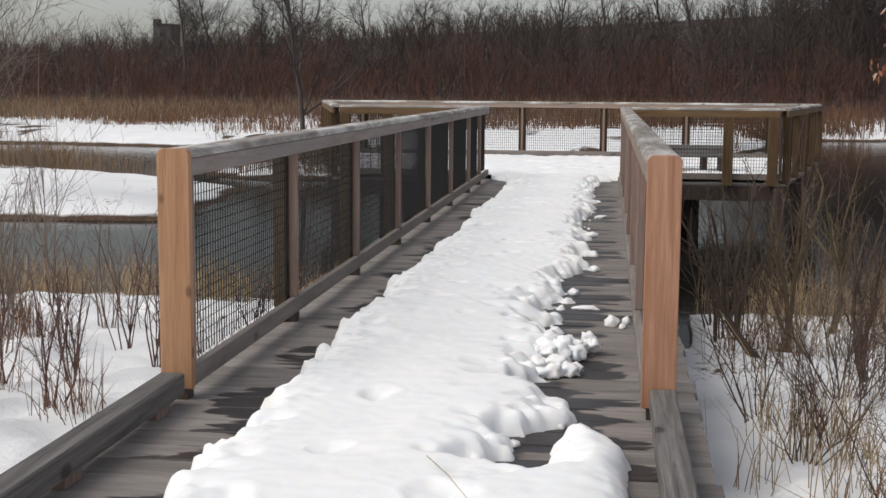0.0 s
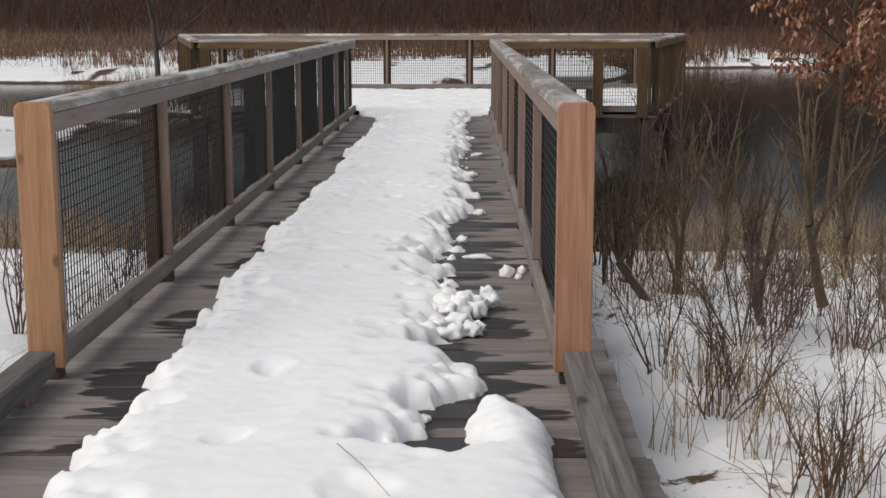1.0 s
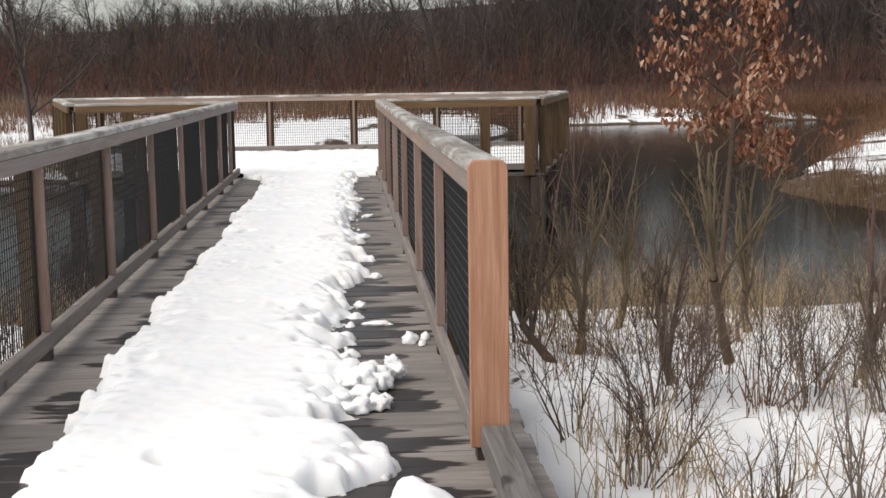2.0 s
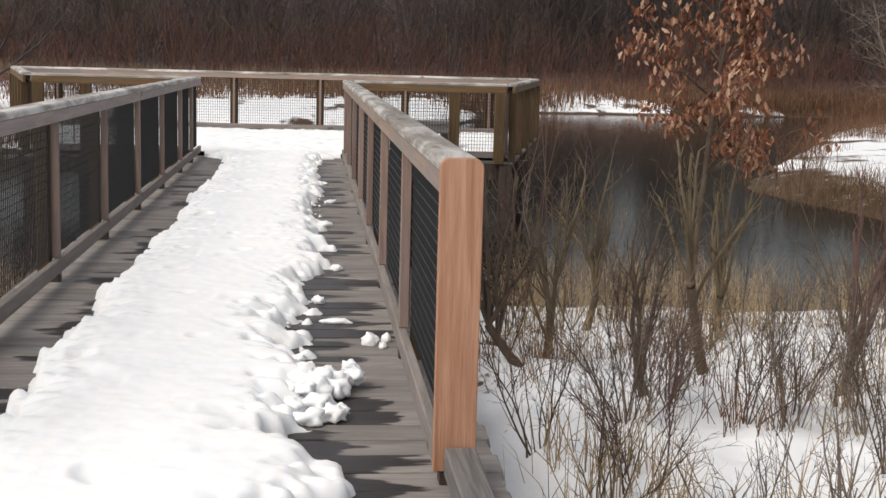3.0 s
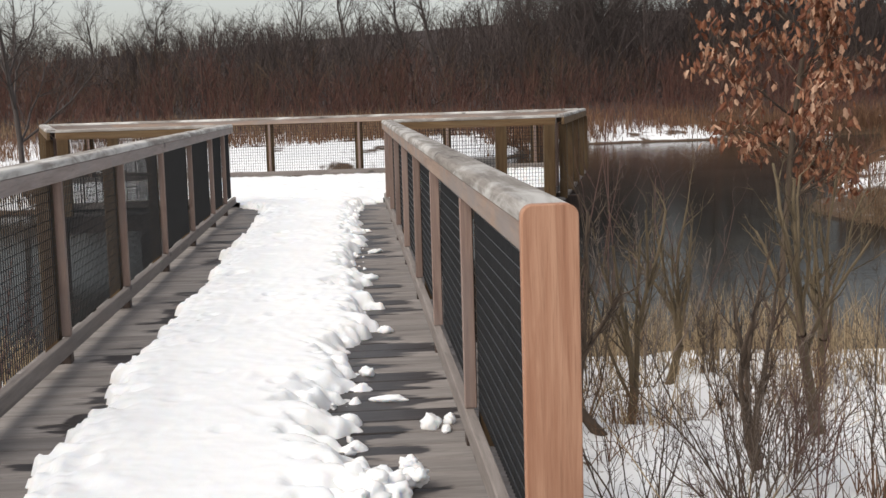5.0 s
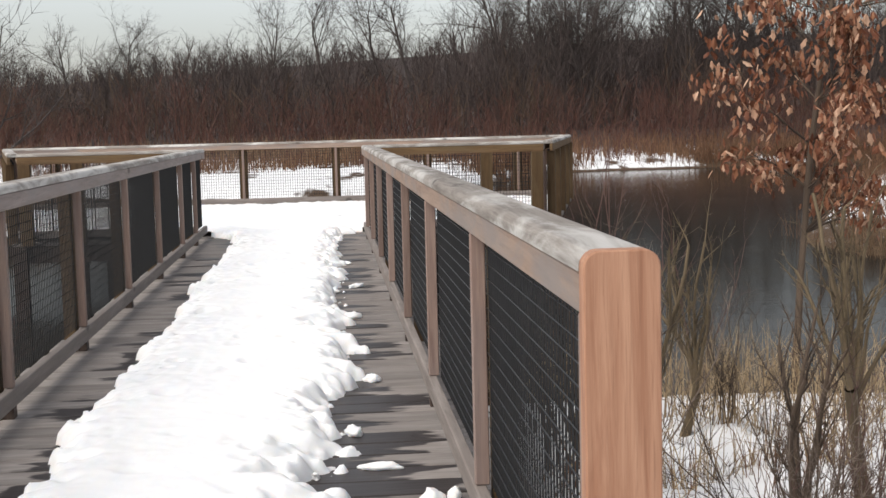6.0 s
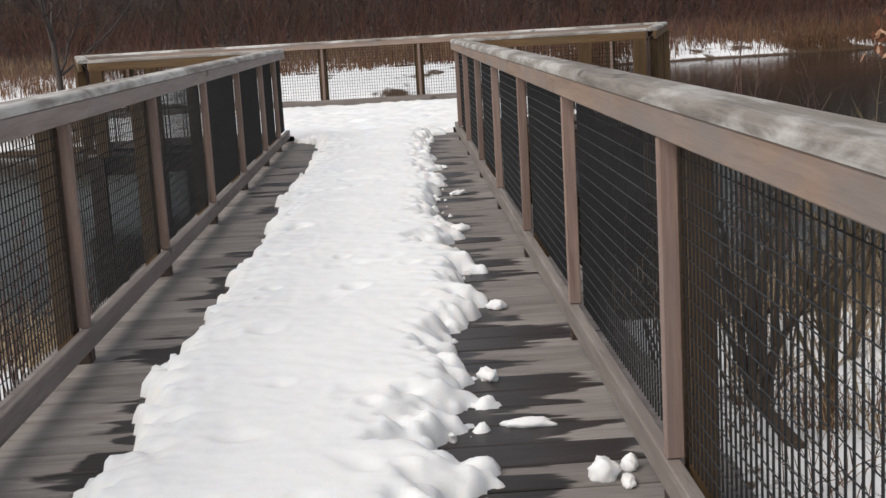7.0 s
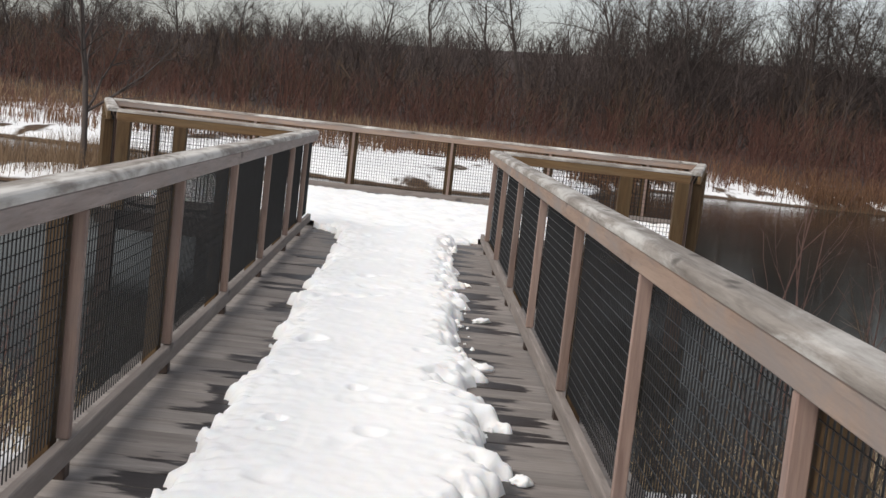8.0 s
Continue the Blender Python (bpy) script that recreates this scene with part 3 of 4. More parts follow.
def snow_inset(x, y):
    """Metres in from the snow's edge; negative on bare boards."""
    f = 0.035 * wob(x * 3, y * 3.2, 3) + 0.03 * wob(x * 6.0, y * 9, 7) + 0.022 * wob(x * 17, y * 20, 11)
    if y > 18.75:
        t = (y - FL[1]) / (BL[1] - FL[1])
        a, b = FL[0] + (BL[0] - FL[0]) * t + 0.12, FR[0] + (BR[0] - FR[0]) * t - 0.12
        return min(x - a, b - x, (BL[1] - y), (y - 18.7) * 1.5 + 0.12, 0.6) + f
    el, er = np.interp(y, LEFT_Y, LEFT_X), np.interp(y, RIGHT_Y, RIGHT_X)
    d = min(x - el, er - x)
    if -0.3 < d < 0.3:
        f += 0.075 * (clumps(x, y * 1.2, 7.5, 2) - 0.38) + 0.045 * (clumps(x, y, 15.0, 6) - 0.38)
    tongue = 0.14 * max(0.0, wob(y * 3.6, x * 1.2, 1.7)) + 0.17 * max(0.0, wob(y * 8.0 + x * 1.5, x * 1.5, 4.4)) + 0.08 * max(0.0, wob(y * 15.0 + x * 3.0, x * 3.0, 24.4)) - 0.13 * max(0.0, wob(y * 6.2, x * 1.8, 14.4))
    main = min(x - el + 1.1 * f + 0.045 * wob(y * 2.1, 9.3) + 0.03 * wob(y * 5.2, 3.3), er + tongue - x + f * 1.3)
    lobe = min(0.215 - x - 0.5 * max(0, y - 4.5), x + 0.045 + min(0.355, 1.3 * max(0.0, 4.2 - y)), 4.80 - y - 0.9 * max(0, 0.06 - x), 0.5) + 0.6 * f
    return max(main, lobe)


HOLLOWS = [(-0.98, 9.64, 0.035, 0.06), (-1.0, 9.45, 0.025, 0.04), (-0.98, 11.48, 0.06, 0.05), (-0.81, 14.31, 0.05, 0.04), (-1.0, 3.62, 0.07, 0.035), (-0.95, 3.1, 0.14, 0.024), (-0.36, 3.72, 0.09, 0.03), (-0.62, 3.0, 0.11, 0.015)]
hollow_rnd = random.Random(8)
for _ in range(34):
    HOLLOWS.append((hollow_rnd.uniform(-1.12, -0.3), hollow_rnd.uniform(2.4, 18.0), hollow_rnd.uniform(0.03, 0.085), hollow_rnd.uniform(0.012, 0.03)))
for _ in range(70):
    HOLLOWS.append((hollow_rnd.uniform(-3.2, 2.2), hollow_rnd.uniform(18.8, 24.0), hollow_rnd.uniform(0.07, 0.13), hollow_rnd.uniform(0.035, 0.06)))


def snow_top(x, y):
    d = snow_inset(x, y)
    if d < 0:
        return max(-0.03, d * 1.4 - 0.004)
    full = 0.112 + 0.014 * wob(x * 1.6, y * 0.9, 2) + 0.003 * wob(x * 4, y * 2.4, 5) + 0.0015 * wob(x * 11, y * 10, 8)
    full -= 0.012 * max(0.0, wob(x * 3.3, y * 2.1, 21) - 0.15) + 0.04 * max(0.0, wob(x * 5.0, y * 4.5, 31) - 0.42)
    for hx, hy, hr, hd in HOLLOWS:
        q = ((x - hx) ** 2 + ((y - hy) * 0.75) ** 2) / (hr * hr)
        if q < 6:
            q = max(0.0, q * (1 + 0.9 * wob(x * 9 + hx * 7, y * 7)) + 0.35 * wob(x * 17, y * 14, hx))
            full -= hd * math.exp(-q) - 0.2 * hd * math.exp(-(q - 2.0) ** 2)
    rough = max(0.0, min(1.0, -0.05 + 1.3 * wob(x * 1.1, y * 0.7, 61) + (0.45 if x < -0.85 else 0.0)))
    full += 0.020 * rough * rough * (clumps(x * 1.2, y * 0.8, 4.3, 13) - 0.42) + (0.001 + 0.008 * rough) * (clumps(x, y, 12.0, 23) - 0.42) + 0.0015 * wob(x * 13, y * 13, 51)
    rim = max(0.0, 1 - d / 0.22) * (0.6 if x > -0.7 else 1.0)
    full += rim * (0.03 * (clumps(x, y, 9.0, 3) - 0.4) + 0.018 * (clumps(x, y, 19.0, 9) - 0.4) + 0.02 * wob(x * 13, y * 13, 41)) - 0.02 * rim
    if y > 18.5:
        full += 0.03 * (clumps(x, y, 5.0, 3) - 0.5) - 0.04
    r = max(0.045, 0.105 + 0.06 * wob(y * 1.9, x * 1.5, 17) + (0.05 if x > -0.6 and y < 18 else 0.0))
    h = full * math.sqrt(max(0.0, 1 - (1 - min(d, r) / r) ** 2)) ** 0.9
    if x > -0.7 and 4.85 < y < 18.6:
        wide = 0.15 + 0.08 * wob(y * 2.3, 5.5)
        slope = min(1.0, d / wide)
        h = min(h, full * (0.16 + 0.84 * slope ** 0.85) * min(1.0, d / 0.03) ** 0.5 + 0.014 * (1 - slope) * (clumps(x * 0.8, y, 11.0, 33) - 0.3))
    return h + 0.0015 * wob(x * 22, y * 22, 4)


def snow_sheet(name, x0, x1, y0, y1, step, label):
    xs, ys = np.arange(x0, x1 + step / 2, step), np.arange(y0, y1 + step / 2, step)
    z = np.array([[snow_top(x, y) for x in xs] for y in ys])
    gx, gy = np.meshgrid(xs, ys)
    verts = np.stack([gx, gy, z], axis=2).reshape(-1, 3)
    nx = len(xs)
    a = (np.arange(len(ys) - 1)[:, None] * nx + np.arange(nx - 1)[None]).ravel()
    faces = np.stack([a, a + 1, a + 1 + nx, a + nx], axis=1)
    keep = z.ravel()[faces].max(axis=1) > -0.012
    faces = faces[keep]
    used = np.unique(faces)
    remap = np.zeros(len(verts), int)
    remap[used] = np.arange(len(used))
    ob = new(name, array_mesh(name, verts[used], remap[faces], SNOW, True))
    return tagged(ob, label, "snow", kind="stuff")


snow_sheet("walk_snow", -1.58, 0.26, -3.7, 18.78, 0.016, "trodden old snow melting along the middle of the deck")
snow_sheet("platform_snow", -5.3, 3.9, 18.78, 24.56, 0.045, "lumpy old snow lying on the platform deck")


def lump(name, at, r, seed, stretch=(1, 1, 0.8), parent=None, rough=0.35):
    """A knobbly clod of snow."""
    bm = bmesh.new()
    bmesh.ops.create_icosphere(bm, subdivisions=3, radius=1.0)
    for v in bm.verts:
        n = v.co.normalized()
        k = 1 + rough * wob(n.x * 1.6 + seed, n.y * 1.6, n.z * 1.6) + 0.22 * wob(n.x * 4 + seed, n.y * 4, n.z * 4) + 0.08 * wob(n.x * 9 + seed, n.y * 9, n.z * 9)
        v.co = Vector((n.x * stretch[0], n.y * stretch[1], max(n.z, -0.45) * stretch[2])) * (k * r)
    for f in bm.faces:
        f.smooth = True
    ob = part(name, bm, SNOW, parent)
    ob.matrix_basis = pose(at[0], at[1], at[2], 0, 0, seed * 67)
    return ob


def clods():
    for k, (x, y, r, st) in enumerate([(0.155, 7.21, 0.042, (1, 1, 1.0)), (0.235, 7.27, 0.030, (1, 0.8, 1.0)), (0.03, 9.41, 0.034, (1.2, 1, 0.8)),
                                       (0.05, 13.32, 0.05, (1.7, 0.7, 0.4)), (-0.09, 8.28, 0.04, (1.3, 0.8, 0.7)), (0.0, 7.72, 0.045, (1.8, 0.7, 0.4)),
                                       (-0.06, 5.16, 0.035, (1.3, 0.8, 0.6)), (0.0, 15.1, 0.04, (1.4, 0.8, 0.5)), (-0.03, 11.6, 0.05, (1.5, 0.9, 0.6)), (0.215, 7.17, 0.028, (1.9, 0.7, 0.45))]):
        ob = lump("snow_clod", (x, y, r * 0.42 * st[2]), r, k + 3, st)
        tagged(ob, "small rounded clod of snow lying on the deck boards", "snow clod", "snow clods on the deck")
    heap = empty("snow_heap", (-0.10, 6.1, 0), "broken heap of snow chunks beside the snow strip", "snow heap")
    for k, (x, y, z, r) in enumerate([(0.145, 0.30, 0.05, 0.05), (0.135, 0.32, 0.105, 0.034), (0.16, 0.26, 0.07, 0.03), (0.03, 0.22, 0.055, 0.075), (-0.06, 0.24, 0.05, 0.08), (-0.02, 0.08, 0.05, 0.07),
                                      (0.07, 0.12, 0.045, 0.055), (-0.12, 0.06, 0.04, 0.06), (0.0, -0.08, 0.035, 0.055), (-0.10, -0.12, 0.03, 0.05), (0.055, -0.20, 0.03, 0.045), (-0.03, -0.26, 0.028, 0.05),
                                      (0.09, -0.16, 0.035, 0.03), (0.02, 0.15, 0.10, 0.04), (-0.05, 0.02, 0.085, 0.035), (0.10, 0.20, 0.075, 0.035)]):
        lump("chunk", (x, y, z * 0.8), r, k * 1.7 + 0.4, (1.15, 1, 0.8), heap, 0.75)


def crumbs():
    """Loose crumbs of snow scattered along the strip's ragged right edge."""
    rnd = random.Random(21)
    bm = bmesh.new()
    for _ in range(90):
        y = rnd.uniform(3.2, 17.5)
        x = float(np.interp(y, RIGHT_Y, RIGHT_X)) + abs(rnd.gauss(0.02, 0.035)) if rnd.random() < 0.8 else float(np.interp(y, LEFT_Y, LEFT_X)) - abs(rnd.gauss(0.0, 0.015))
        r = rnd.uniform(0.006, 0.02)
        made = bmesh.ops.create_icosphere(bm, subdivisions=2, radius=r, matrix=pose(x, y, r * 0.35, rnd.uniform(0, 360), 0, rnd.uniform(0, 360)))
        for v in made["verts"]:
            v.co += Vector((wob(v.co.x * 60, v.co.y * 60), wob(v.co.y * 60, v.co.z * 60), 0.4 * wob(v.co.z * 60, v.co.x * 60))) * r * 1.3
    for f in bm.faces:
        f.smooth = True
    tagged(part("snow_crumbs", bm, SNOW, None), "loose crumbs of snow along the snow strip's edge", "snow", kind="stuff")


crumbs()
clods()
straw = twigs("grass_stalk", [(-0.45, 4.02, 0.14, -0.36, 3.84, 0.137, 0.0018, 0.0016), (-0.36, 3.84, 0.137, -0.27, 3.62, 0.13, 0.0016, 0.001)], REED_PALE, sides=5)
tagged(straw, "dry tan grass stalk lying on the snow", "grass stalk")


# ---- plants ----
def unit(v):
    return v / (v.length + 1e-9)


def stem(rnd, p, d, length, r, pieces, bend, up, out):
    """A crooked tapering stem; adds its pieces to out and returns its nodes."""
    nodes = [(p.copy(), d.copy(), r)]
    for k in range(pieces):
        d = unit(d + Vector((rnd.gauss(0, bend), rnd.gauss(0, bend), rnd.gauss(0, bend * 0.6) + up)))
        q = p + d * (length / pieces)
        r2 = r * (1 - 0.75 / pieces)
        out.append((*p, *q, r, r2))
        p, r = q, r2
        nodes.append((p.copy(), d.copy(), r))
    return nodes


def aside(rnd, d, angle):
    """A direction that leaves d by about that angle."""
    ref = Vector((rnd.gauss(0, 1), rnd.gauss(0, 1), rnd.gauss(0, 1)))
    side = unit(ref - d * ref.dot(d))
    return unit(d * math.cos(angle) + side * math.sin(angle))


def shrub(seed, at, height, stems, lean, mat, label, twig_n=5, r=0.011, fine=3, trunk=None):
    """A bare many-stemmed shrub. trunk: how far and which way a stout foot leans before it divides."""
    rnd = random.Random(seed)
    th = empty("shrub", at, label, "shrub", "bare shrubs by the boardwalk")
    fine_segs = []
    feet = [(Vector((0, 0, -0.06)), 0.0)]
    if trunk:
        foot = stem(rnd, Vector((0, 0, -0.08)), unit(Vector((trunk[0], trunk[1], trunk[2]))), Vector(trunk).length, r * 2.1, 4, 0.06, 0.0, [])
        foot = [(p, d, max(rr, r * 1.3)) for p, d, rr in foot]
        tube("trunk", foot, mat, th, 7)
        feet = [(foot[-1][0], 0.0), (foot[-1][0], 0.0), (foot[-2][0], 0.0)]
    for k in range(stems):
        a = rnd.uniform(0, 2 * math.pi)
        tilt = abs(rnd.gauss(0, lean))
        d = Vector((math.cos(a) * math.sin(tilt), math.sin(a) * math.sin(tilt), math.cos(tilt)))
        base = feet[k % len(feet)][0] + Vector((math.cos(a), math.sin(a), 0)) * (rnd.uniform(0, 0.07) if not trunk else 0.0)
        h = height * rnd.uniform(0.6, 1.05)
        nodes = stem(rnd, base, d, h, r * rnd.uniform(0.55, 1.0), 7, 0.10, 0.045, [])
        tube("stem", nodes, mat, th, 5)
        for p, dd, rr in nodes[2:]:
            for _ in range(rnd.randint(0, twig_n) // 2 + (1 if rnd.random() < 0.6 else 0)):
                sub = stem(rnd, p, aside(rnd, dd, rnd.uniform(0.3, 0.75)), h * rnd.uniform(0.16, 0.42), rr * 0.6, 4, 0.12, 0.10, fine_segs)
                for p2, d2, r2 in sub[1:]:
                    for _ in range(rnd.randint(0, fine)):
                        stem(rnd, p2, aside(rnd, d2, rnd.uniform(0.4, 1.0)), h * rnd.uniform(0.04, 0.13), max(0.0014, r2 * 0.6), 2, 0.15, 0.05, fine_segs)
    twigs("fine_growth", fine_segs, mat, th, 3)["kind"] = "stuff"
    return th


def near_plants():
    rnd = random.Random(77)
    spots = [  # x, y, height, stems, lean, bark, foot, label
        (1.16, 8.6, 0.96, 8, 0.36, BARK_BROWN, (-0.24, -0.1, 0.34), "dark brown bare shrub with a crooked leaning foot in the snow"),
        (1.35, 9.0, 1.08, 6, 0.25, BARK_OLIVE, (0.05, 0.0, 0.3), "olive-brown bare willow shrub in the snow"),
        (2.23, 8.43, 0.92, 7, 0.38, BARK_OLIVE, (-0.28, -0.3, 0.62), "bare shrub forking from a stout leaning foot"),
        (3.35, 8.3, 2.47, 5, 0.20, BARK_BROWN, (0.05, -0.1, 0.8), "tall grey-brown bare shrub with a stout foot"),
        (4.3, 8.9, 1.12, 7, 0.32, BARK_OLIVE, (0.1, -0.1, 0.5), "olive-brown bare willow shrub in the snow"),
        (1.85, 10.2, 1.00, 7, 0.30, BARK_OLIVE, (0.1, -0.1, 0.35), "olive-brown bare willow shrub in the snow"),
        (2.8, 9.9, 1.04, 7, 0.34, BARK_OLIVE, (-0.1, -0.1, 0.4), "olive-brown bare willow shrub in the snow"),
        (0.98, 10.4, 1.04, 6, 0.26, BARK_BROWN, None, "dark brown bare shrub rising thickly from the snow"),
        (0.92, 9.3, 0.88, 6, 0.26, BARK_BROWN, None, "dark brown bare shrub rising thickly from the snow"),
        (1.65, 7.6, 0.96, 5, 0.24, BARK_BROWN, (-0.05, 0.0, 0.2), "dark brown bare shrub rising thickly from the snow"),
        (2.75, 7.7, 1.00, 6, 0.26, BARK_RED, (0.05, 0.0, 0.3), "reddish bare shrub rising thickly from the snow"),
        (3.6, 9.6, 1.04, 7, 0.3, BARK_OLIVE, None, "olive-brown bare willow shrub in the snow"),
        (5.2, 9.4, 1.12, 7, 0.3, BARK_GREY, None, "tall grey-brown bare shrub in the snow"),
        (1.22, 4.75, 0.62, 11, 0.42, BARK_BROWN, None, "dark thin-stemmed bare shrub fanning from the snow"),
        (1.0, 5.75, 0.66, 10, 0.40, BARK_BROWN, None, "dark thin-stemmed bare shrub fanning from the snow"),
        (1.75, 5.3, 0.60, 10, 0.42, BARK_GREY, None, "grey thin-stemmed bare shrub fanning from the snow"),
        (0.92, 6.7, 0.75, 9, 0.34, BARK_BROWN, None, "dark thin-stemmed bare shrub fanning from the snow"),
    ]
    for k, (x, y, h, n, lean, mat, foot, label) in enumerate(spots):
        shrub(100 + k, (x, y, ground_z(x, y)), h, n, lean, mat, label, 3, (0.020 if foot else 0.010) if y > 7.2 else 0.0064, 2, trunk=foot)
    for k in range(32):
        near = k >= 14
        x, y = (rnd.uniform(1.15, 3.8), rnd.uniform(4.6, 7.4)) if near else (rnd.uniform(0.85, 5.2), rnd.uniform(6.8, 10.4))
        kind = rnd.random()
        mat, word = (BARK_RED, "reddish") if kind < 0.3 else (BARK_GREY, "grey-brown") if kind < 0.55 else (BARK_BROWN, "dark brown")
        shrub(200 + k, (x, y, ground_z(x, y)), rnd.uniform(0.5, 0.9) if near else rnd.uniform(0.6, 1.1), rnd.randint(6, 10), 0.38 if near else 0.28, mat, "low " + word + " bare shrub poking through snow", 5, 0.0056 if near else 0.0065, 3 if near else 2)
    for k, (x, y, h) in enumerate([(-4.6, 10.4, 2.2), (-3.35, 6.9, 1.1), (-2.75, 6.2, 0.9), (-3.7, 7.6, 1.2), (-2.6, 7.4, 0.9), (-3.1, 8.2, 1.0), (-4.3, 8.8, 1.2), (-2.3, 8.6, 0.8),
                                   (-2.45, 10.4, 1.1), (-5.2, 9.5, 1.3), (-2.9, 5.4, 0.8), (-2.5, 12.0, 1.0), (-3.2, 6.2, 1.0), (-3.9, 6.8, 1.3), (-2.9, 6.9, 0.8), (-3.5, 8.9, 1.0)]):
        red = k % 3 != 0
        shrub(300 + k, (x, y, ground_z(x, y)), h, 7, 0.26, BARK_RED if red else BARK_GREY,
              "thin reddish bare shrub in the snow" if red else "thin grey bare shrub in the snow", 4, 0.0075, 2)


near_plants()


def reed_stalk(points, label):
    rows = [(*a, *b, 0.0035 - 0.0006 * k, 0.0029 - 0.0006 * k) for k, (a, b) in enumerate(zip(points, points[1:]))]
    tagged(twigs("reed_stalk", rows, REED_PALE, sides=5), label, "reed")


reed_stalk([(1.02, 6.25, ground_z(1.02, 6.25) - 0.03), (0.88, 6.28, -0.05), (0.77, 6.3, 0.12), (0.67, 6.31, 0.26)], "long pale dead reed leaning over the snow")
for k, (x, y, h) in enumerate([(1.66, 12.0, 2.1), (1.9, 12.1, 2.5), (2.05, 11.8, 1.5), (2.5, 12.2, 2.0)]):
    shrub(700 + k, (x, y, ground_z(x, y)), h, 2, 0.07, BARK_RED, "thin upright reddish sapling at the water's edge", 3, 0.009, 1)


def spikes(name, roots, height, mat, label, r=0.004, lean=0.22, seed=5):
    """Grass blades: one bent, tapering blade of two pieces at each root."""
    g = np.random.default_rng(seed)
    p = np.asarray(roots, float)
    n = len(p)
    h = height * g.uniform(0.45, 1.1, n)
    a, t = g.uniform(0, 2 * np.pi, n), np.abs(g.normal(0, lean, n))
    d = np.stack([np.cos(a) * np.sin(t), np.sin(a) * np.sin(t), np.cos(t)], 1)
    mid = p + d * h[:, None] * 0.6
    tip = mid + (d + np.stack([np.cos(a) * 0.5 * t * 3, np.sin(a) * 0.5 * t * 3, -0.25 * np.ones(n)], 1) * 0.6) * h[:, None] * 0.4
    rr = np.full(n, r) * g.uniform(0.6, 1.3, n)
    v, f = prisms(np.concatenate([p, mid]), np.concatenate([mid, tip]), np.concatenate([rr, rr * 0.8]), np.concatenate([rr * 0.8, rr * 0.15]), 3)
    ob = new(name, array_mesh(name, v, f, mat))
    return tagged(ob, label, "grass", kind="stuff")


def tufts(seed, count, blades, xr, yr, ok, radius):
    g = random.Random(seed)
    roots = []
    tries = 0
    while len(roots) < count * blades and tries < count * 30:
        tries += 1
        x, y = g.uniform(*xr), g.uniform(*yr)
        if not ok(x, y):
            continue
        for _ in range(blades):
            px, py = x + g.gauss(0, radius), y + g.gauss(0, radius)
            roots.append((px, py, ground_z(px, py) - 0.03))
    return roots


spikes("shore_grass", tufts(1, 75, 30, (0.9, 7.5), (8.2, 12.6), lambda x, y: near_shore(x) - 2.6 < y < near_shore(x) + 0.1, 0.16), 0.6, REED_PALE, "dead tan grass along the pond's near edge", 0.0032, 0.3, 1)
spikes("shore_grass", tufts(2, 60, 30, (-7.5, -2.2), (8.5, 12.6), lambda x, y: near_shore(x) - 1.2 < y < near_shore(x) + 0.1, 0.16), 0.5, REED_PALE, "dead tan grass along the pond's near edge", 0.0032, 0.3, 2)
spikes("shrub_grass", tufts(3, 42, 30, (0.85, 5.5), (4.5, 9.5), lambda x, y: x > 0.3 + (y - 3) * 0.1, 0.10), 0.38, REED_RUST, "rusty dead grass tufts under the shrubs", 0.0028, 0.35, 3)
spikes("shrub_grass", tufts(14, 60, 26, (0.95, 5.5), (4.4, 10.5), lambda x, y: True, 0.12), 0.42, REED_PALE, "pale dead grass tufts among the shrubs", 0.0028, 0.45, 13)
spikes("shrub_grass", tufts(24, 8, 22, (0.72, 1.25), (5.2, 6.6), lambda x, y: True, 0.07), 0.42, REED_PALE, "pale dead grass beside the railing's end", 0.0026, 0.28, 23)
spikes("shrub_grass", tufts(4, 26, 30, (-5.0, -2.2), (5.2, 9.5), lambda x, y: True, 0.10), 0.38, REED_RUST, "rusty dead grass tufts under the shrubs", 0.0028, 0.35, 4)
spikes("bank_reeds", tufts(5, 230, 26, (6.5, 26), (14, 46), lambda x, y: land(x, y) > -0.1 and (land(x, y) < 0.9 or x < 9.5 or wob(x * 0.2, y * 0.2, 40) > 0.05), 0.28), 0.75, REED_RUST, "rusty reeds on the far side of the inlet", 0.006, 0.22, 6)
spikes("far_reeds", tufts(17, 330, 16, (3, 40), (50, 68), lambda x, y: -0.1 < land(x, y) < 3.5 and not 11.0 < x < 16.5, 0.5), 1.0, REED_RUST, "rusty dead growth down to the far waterline", 0.014, 0.25, 18)
spikes("bank_reeds", tufts(15, 95, 22, (4.3, 10.0), (13.2, 23), lambda x, y: -0.15 < land(x, y) < 1.1, 0.2), 0.6, REED, "tan dead reeds along the muddy tip of the bank", 0.0045, 0.3, 16)
spikes("islet_reeds", tufts(6, 90, 30, (-14, -5), (28, 38), lambda x, y: land(x, y) > 0.2, 0.3), 0.8, REED, "tan reeds on a small snowy islet", 0.006, 0.2, 7)
spikes("far_reeds", tufts(7, 400, 14, (-45, 60), (45, 62), lambda x, y: 0.2 < land(x, y) and (wob(x * 0.12, y * 0.12, 44) > 0.15 or (land(x, y) < 0.8 and x > 2)), 0.5), 0.7, REED_RUST, "rusty dead reeds on the snowy far bank", 0.013, 0.2, 8)
spikes("far_reeds", tufts(8, 480, 14, (-55, 4), (60, 76), lambda x, y: land(x, y) > 0.2 and wob(x * 0.1, y * 0.1, 50) > -0.25, 0.8), 1.25, REED, "belt of tall tan reeds in front of the woods", 0.020, 0.16, 9)
